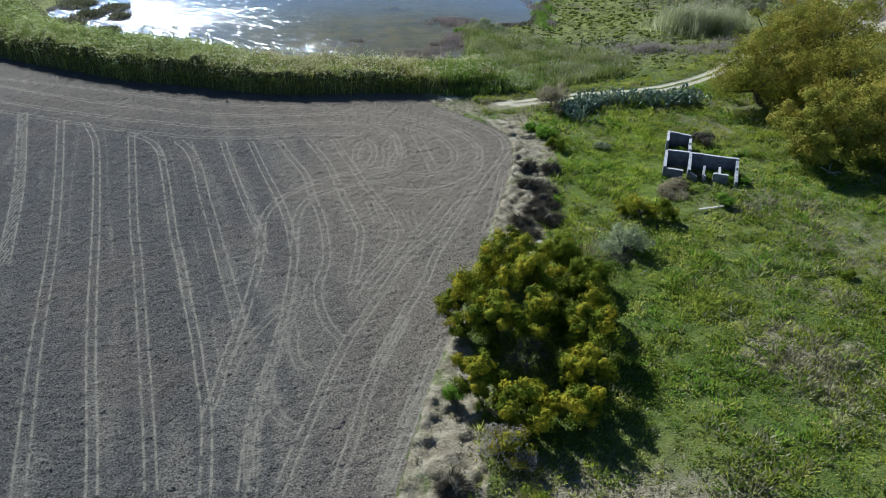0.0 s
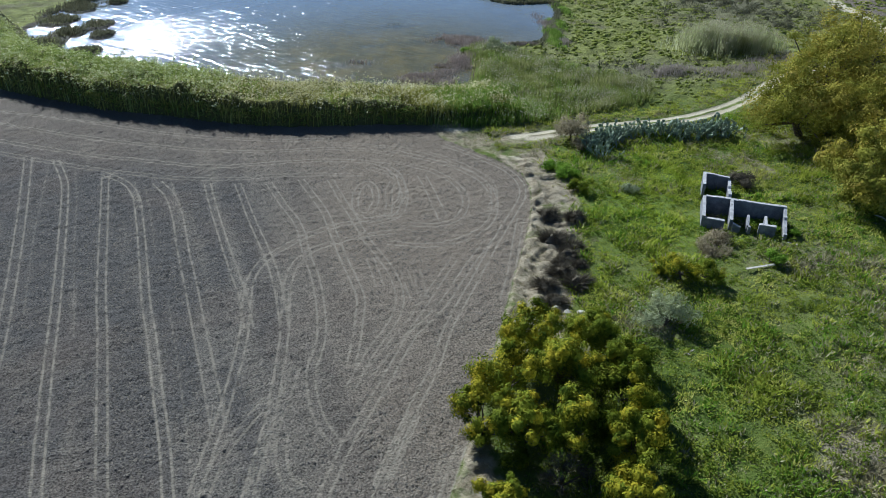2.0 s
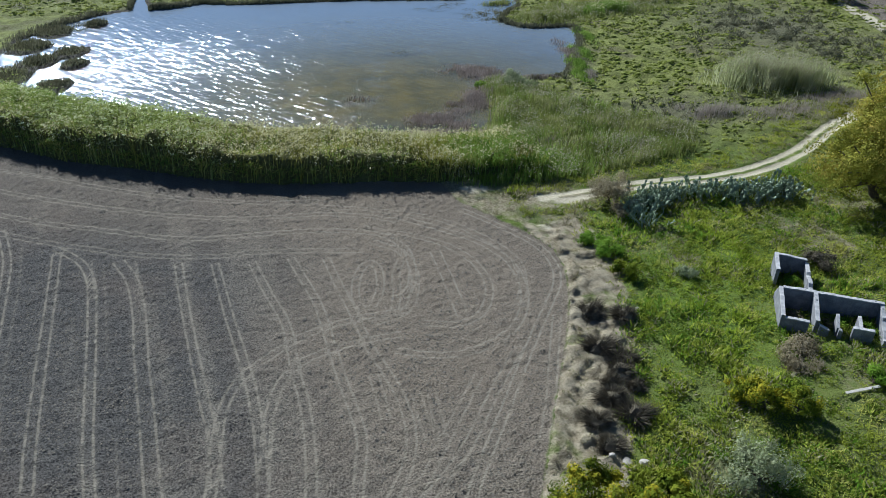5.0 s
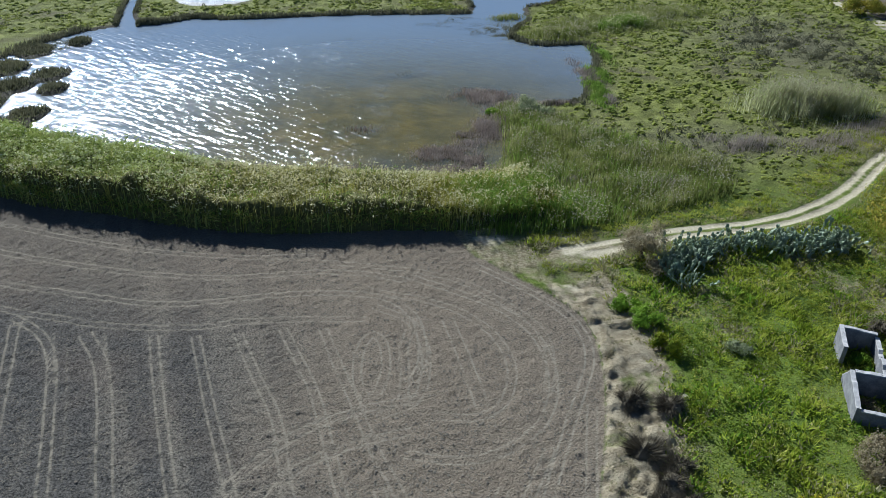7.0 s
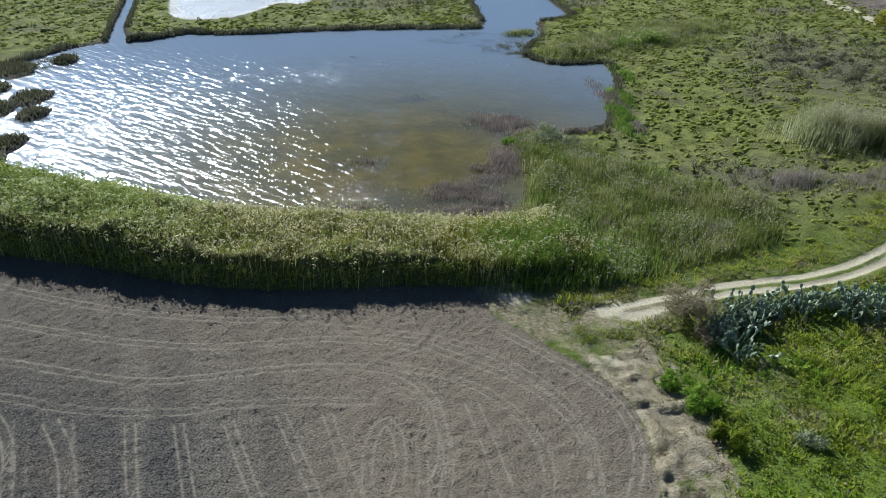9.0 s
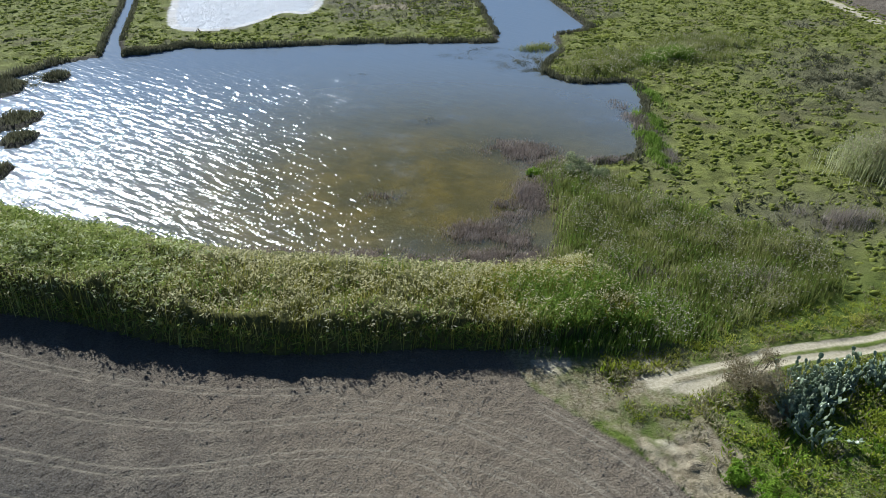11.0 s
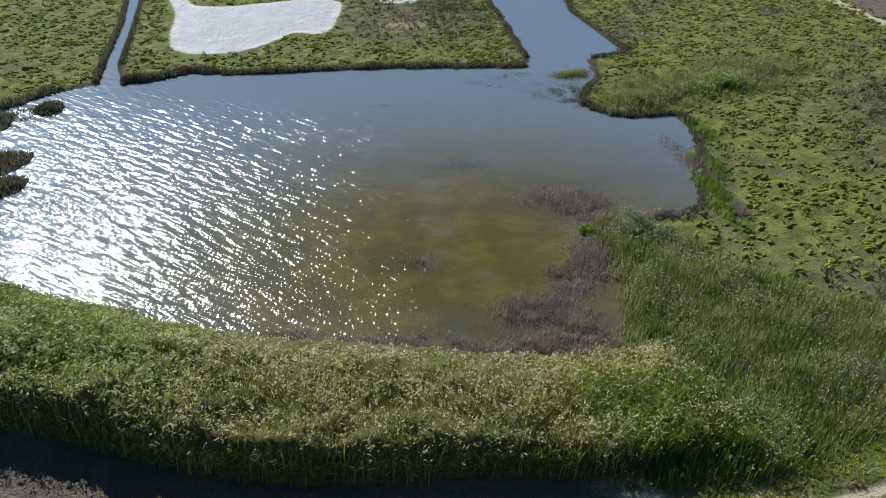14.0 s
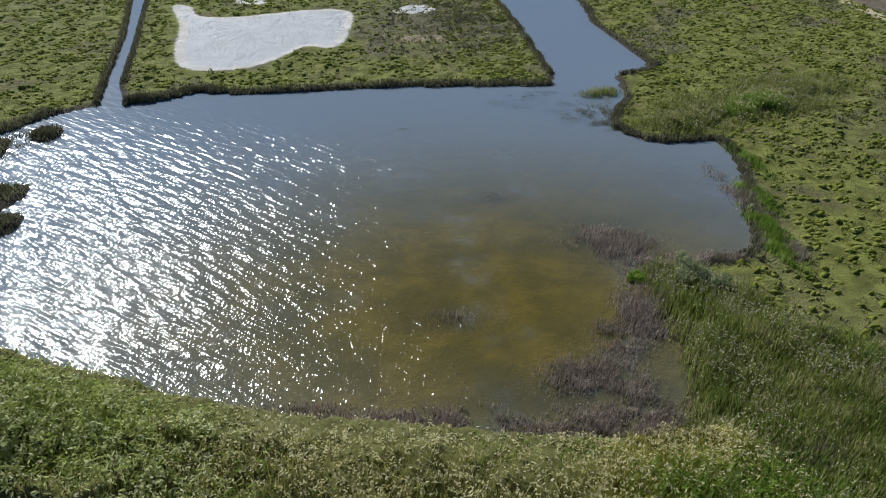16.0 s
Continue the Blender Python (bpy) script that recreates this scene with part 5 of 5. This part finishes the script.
def mound(x, y, rad, h, seed):
    """A dense spiny cushion: thin shoots that radiate from the root."""
    r = np.random.default_rng(seed)
    ob = base_of("spiny_mound", x, y, float(level(x, y)[0]), "dark brown rounded spiny cushion shrub on the field edge", "shrub", "cushions on the verge")
    n = 2600
    d = r.normal(size=(n, 3))
    d[:, 2] = np.abs(d[:, 2]) * 0.8
    d /= np.linalg.norm(d, axis=1)[:, None]
    uneven = 0.8 + 0.25 * np.sin(d[:, 0] * 4.1 + seed) * np.cos(d[:, 1] * 3.3 + 2 * seed)
    tipp = d * (rad * 1.1, rad * 0.9, h) * (uneven * r.uniform(0.6, 1.3, n))[:, None] + r.normal(0, 0.1, (n, 3))
    tipp[:, 2] = np.maximum(tipp[:, 2], 0.03)
    s = np.cross(d, r.normal(size=(n, 3)))
    s *= 0.03 / (np.linalg.norm(s, axis=1)[:, None] + 1e-9)
    v = np.stack([tipp * 0.35 - s, tipp * 0.35 + s, tipp], 1).reshape(-1, 3)
    mesh_part("cushion", v, np.arange(3 * n).reshape(-1, 3), SPINY, ob)
    bm = bmesh.new()
    bmesh.ops.create_icosphere(bm, subdivisions=2, radius=1)
    for q in bm.verts:
        k = 0.55 * (0.8 + 0.4 * r.uniform())
        q.co = Vector((q.co.x * rad * k, q.co.y * rad * k, max(q.co.z, -0.05) * h * k))
    part("core", bm, SPINY, ob)


for k, (x, y, rad) in enumerate([(31.0, 81.0, 1.6), (34.2, 79.4, 1.3), (29.6, 74.6, 1.7), (31.6, 72.6, 1.1), (30.4, 71.2, 1.35), (28.8, 69.6, 1.15), (31.0, 68.6, 1.0), (28.0, 67.2, 1.4), (25.4, 64.4, 1.25), (29.2, 64.8, 1.6), (25.6, 61.6, 1.3), (7.2, 22.5, 1.3)]):
    mound(x, y, rad * 1.4, rad * 1.15, 200 + k)


# ---- cactus hedge ----
def pad(bm, base, up, face, length, width):
    """One flat oval pad with thickness, that grows from base along up."""
    side = up.cross(face).normalized()
    front, back = [], []
    for k in range(9):
        a = 2 * math.pi * k / 9
        off = up * (length * (0.5 - 0.5 * math.cos(a))) + side * (width * 0.5 * math.sin(a) * (1.1 - 0.25 * math.cos(a)))
        front.append(bm.verts.new(base + off * 0.97 + face * 0.02))
        back.append(bm.verts.new(base + off * 0.97 - face * 0.02))
    cf, cb = bm.verts.new(base + up * length * 0.55 + face * 0.05), bm.verts.new(base + up * length * 0.55 - face * 0.05)
    for k in range(9):
        j = (k + 1) % 9
        bm.faces.new((front[k], front[j], cf))
        bm.faces.new((back[j], back[k], cb))
        bm.faces.new((front[j], front[k], back[k], back[j]))


def cactus(seed):
    r = random.Random(seed)
    ob = base_of("prickly_pear", 0, 0, 0, "grey-green prickly pear cactus in a roadside hedge", "cactus", "cactus hedge")
    bm = bmesh.new()
    for stem in range(9):
        at = Vector((r.gauss(0, 0.75), r.gauss(0, 0.6), -0.05))
        tips = [(at, Vector((r.gauss(0, 0.25), r.gauss(0, 0.25), 1)).normalized())]
        for gen in range(5):
            nxt = []
            for p, u in tips:
                f = Vector((r.gauss(0, 1), r.gauss(0, 1), 0.2)).normalized()
                f = (f - u * f.dot(u)).normalized()
                ln = r.uniform(0.30, 0.45)
                pad(bm, p, u, f, ln, ln * 0.62)
                for _ in range(1 if gen == 0 else r.choice((1, 1, 2))):
                    nu = (u + Vector((r.gauss(0, 0.5), r.gauss(0, 0.5), r.uniform(-0.1, 0.4)))).normalized()
                    nxt.append((p + u * ln * 0.93, nu))
            tips = nxt[:5]
    part("pad_mass", bm, CACTUS, ob)["kind"] = "stuff"
    return ob


HEDGE = spline([(45.3, 102.6), (48.0, 104.4), (51.9, 105.6), (59.2, 105.0), (65.7, 104.0), (70.6, 103.6)], 8)
kinds = [cactus(s) for s in (1, 2, 3)]
spots = np.vstack([HEDGE[::1], [(45.2, 100.6), (46.2, 99.3), (46.8, 101.6)]])
for k, (x, y) in enumerate(spots):
    m = pose(x + rng.normal(0, 0.3), y + rng.normal(0, 0.35), float(level(x, y)[0]), 0, 0, rng.uniform(0, 360)) @ Matrix.Scale(rng.uniform(1.0, 1.35), 4)
    if k < 3:
        kinds[k].matrix_basis = m
    else:
        copy_thing(kinds[k % 3], m)


# ---- ruin ----
RUIN = pose(50.5, 74.8, 0, 0, 0, -27.7)
ruin = base_of("ruined_house", 0, 0, 0, "roofless ruined farmhouse of pale plastered walls in the meadow", "ruin")
ruin.matrix_basis = RUIN


def wall(a, b, h0, h1, thick, seed, broken=0.25):
    """A broken-topped wall from a to b (plan of the house), with heights h0 and h1 at its ends."""
    r = random.Random(seed)
    a, b = Vector((*a, 0)), Vector((*b, 0))
    along = (b - a).normalized()
    side = Vector((-along.y, along.x, 0)) * thick / 2
    n = max(3, int((b - a).length / 0.35))
    bm = bmesh.new()
    cols, drop = [], 0.0
    for k in range(n + 1):
        if r.random() < 0.35:
            drop = r.uniform(0, broken)
        s = k / n
        h = h0 + (h1 - h0) * s - drop
        p = a + (b - a) * s
        cols.append([bm.verts.new(p + side * q + Vector((0, 0, zz))) for q, zz in ((-1, -0.4), (1, -0.4), (1, h + r.uniform(-0.03, 0.03)), (-1, h + r.uniform(-0.03, 0.03)))])
    cols_at = [(c[3].co.copy(), c[2].co.copy()) for c in cols]
    up, out = Vector((0, 0, 1)), side.normalized()
    for c0, c1 in zip(cols[:-1], cols[1:]):
        for k in range(4):
            j = (k + 1) % 4
            bm.faces.new((c0[k], c1[k], c1[j], c0[j]))
    bm.faces.new(cols[0])
    bm.faces.new(cols[-1][::-1])
    bmesh.ops.recalc_face_normals(bm, faces=bm.faces)
    body = part("wall", bm, PLASTER_SHADED, ruin)
    # thin strip along the top, coloured as if the sun struck it
    bm = bmesh.new()
    cap = []
    for c in cols_at:
        cap.append([bm.verts.new(c[0] + up * 0.015 - out * 0.012), bm.verts.new(c[1] + up * 0.015 + out * 0.012), bm.verts.new(c[1] - up * 0.09 + out * 0.012), bm.verts.new(c[0] - up * 0.09 - out * 0.012)])
    for c0, c1 in zip(cap[:-1], cap[1:]):
        for k in range(4):
            j = (k + 1) % 4
            bm.faces.new((c0[k], c1[k], c1[j], c0[j]))
    bm.faces.new(cap[0])
    bm.faces.new(cap[-1][::-1])
    bmesh.ops.recalc_face_normals(bm, faces=bm.faces)
    part("sunlit_top", bm, PLASTER_LIT, body, "broken top of the wall, coloured pale as sunlit")
    return body


TH = 0.40
wall((0.2, 4.6), (10.6, 4.6), 2.7, 2.55, TH, 1, 0.12)        # rear wall of the main range
wall((0, -0.2), (0, 4.8), 1.9, 2.6, TH, 2, 0.2)
wall((0.2, 0), (2.7, 0), 1.7, 1.6, TH, 3, 0.15)
wall((3.55, 0.2), (3.55, 4.4), 1.7, 2.7, TH, 4, 0.25)
wall((3.75, 0), (4.8, 0), 1.3, 1.0, TH, 5, 0.2)
wall((5.7, 0), (6.1, 0), 1.2, 1.1, TH, 6, 0.1)
wall((5.7, 0.2), (5.7, 1.9), 1.2, 1.9, 0.3, 7, 0.3)
wall((7.0, 0), (9.1, 0), 1.75, 1.7, TH, 8, 0.1)
wall((7.9, 0.2), (7.9, 2.2), 1.5, 1.9, 0.3, 9, 0.3)
wall((10.4, -0.2), (10.4, 4.4), 0.8, 2.5, TH, 10, 0.3)
wall((0, 8.6), (0, 12.2), 2.4, 2.7, TH, 11, 0.2)
wall((0, 4.8), (0, 6.3), 2.3, 0.6, TH, 12, 0.2)
wall((0.2, 12.0), (3.5, 12.0), 2.7, 2.5, TH, 13, 0.15)
wall((3.5, 4.8), (3.5, 11.8), 1.9, 2.3, TH, 14, 0.5)


def stone(x, y, size, seed, name="stone", label="pale broken building stone in the grass"):
    r = random.Random(seed)
    bm = bmesh.new()
    bmesh.ops.create_icosphere(bm, subdivisions=2, radius=1)
    sx, sy, sz = size * r.uniform(0.7, 1.2), size * r.uniform(0.6, 1.0), size * r.uniform(0.4, 0.7)
    for q in bm.verts:
        k = 0.85 + 0.35 * noise.noise(q.co * 1.3 + Vector((seed, 0, 0)))
        q.co = Vector((q.co.x * sx * k, q.co.y * sy * k, q.co.z * sz * k))
    me = bpy.data.meshes.new(name)
    bm.to_mesh(me), bm.free()
    me.materials.append(STONE)
    ob = new(name, me)
    ob.location, ob.rotation_euler = (x, y, float(level(x, y)[0]) + sz * 0.3), (0, 0, r.uniform(0, 6))
    return tagged(ob, label, "stone", "loose stones")


for k, (x, y, s) in enumerate([(59.9, 69.0, 0.35), (60.5, 68.4, 0.28), (59.2, 68.5, 0.22), (60.9, 69.4, 0.25), (61.4, 68.3, 0.18), (36.4, 80.6, 0.5), (26.4, 59.6, 0.7), (27.8, 59.2, 0.6), (25.2, 60.2, 0.4), (40.6, 40.8, 0.14), (9.0, 27.5, 0.25), (57.8, 68.0, 0.2)]):
    stone(x, y, s, 300 + k)

bm = bmesh.new()
bmesh.ops.create_cube(bm, size=1)
bmesh.ops.scale(bm, vec=(4.0, 0.32, 0.07), verts=bm.verts)
bmesh.ops.bevel(bm, geom=bm.edges[:], offset=0.012, segments=1, affect="EDGES")
me = bpy.data.meshes.new("plank")
bm.to_mesh(me), bm.free()
me.materials.append(TIMBER)
plank = new("plank", me)
plank.matrix_basis = pose(52.6, 63.9, float(level(52.6, 63.9)[0]) + 0.22, 3, 0, 4)
tagged(plank, "long bleached timber plank lying in the grass", "plank")



for k, (u, v, rad, h) in enumerate([(1.6, 6.8, 1.1, 1.1), (2.2, 9.4, 1.0, 0.9), (1.8, 2.4, 0.9, 0.5), (6.6, 2.6, 0.9, 0.7), (9.2, 2.2, 0.8, 0.9), (5.0, 2.0, 0.6, 0.5), (11.3, 1.2, 0.8, 1.1), (4.4, 7.2, 0.9, 1.3)]):
    q = RUIN @ Vector((u, v, 0))
    tree("weed_bush", q.x, q.y, rad, h, BROWN if k % 3 == 2 else FRESH, None, "rank weeds growing in the roofless ruin" if k < 6 else "dark green bush against the ruin's wall", "weeds", 400 + k, "", 16, 70, (0.22, 0.08))


# ---- clods ----
def clods():
    """Lumps of earth that the plough turned up, over the part of the field that is seen from nearest."""
    def keep(x, y):
        f = signed(x, y, field_poly)
        return (f > 0.6) * ramp(fnoise(x, y, 4, 141), 0.25, 0.6) * np.clip(1.1 - np.hypot(x - 2, y - 40) / 110, 0.15, 1)

    x, y, r = scatter(125000, -40, 32, 22, 118, keep, 71)
    _, zz = land(x, y)
    k = zz["wheel"] < 0.2
    x, y = x[k], y[k]
    n = len(x)
    size = 0.05 + 0.12 * r.uniform(0, 1, n) ** 2.2
    form = np.array([(1, 0, 0), (0, 1, 0), (-1, 0, 0), (0, -1, 0), (0, 0, 0.75)], float)
    v = form[None] * size[:, None, None] * r.uniform(0.6, 1.3, (n, 5, 3))
    a = r.uniform(0, 6.28, n)
    c, s = np.cos(a)[:, None], np.sin(a)[:, None]
    v = np.stack([v[:, :, 0] * c - v[:, :, 1] * s, v[:, :, 0] * s + v[:, :, 1] * c, v[:, :, 2]], 2)
    v += np.stack([x, y, level(x, y) - 0.01], 1)[:, None]
    q = np.arange(n)[:, None] * 5
    t = np.concatenate([q + (0, 1, 4), q + (1, 2, 4), q + (2, 3, 4), q + (3, 0, 4)], 1).reshape(-1, 3)
    m = plain_material("dry_clod", (0.09, 0.079, 0.062), (0.25, 0.218, 0.168), 0.4, 0.95, 0.02, 0.1)
    stuff("clods", [(v.reshape(-1, 3), t, 0)], [m], "grey-brown clods of ploughed earth on the field", "clods")


clods()
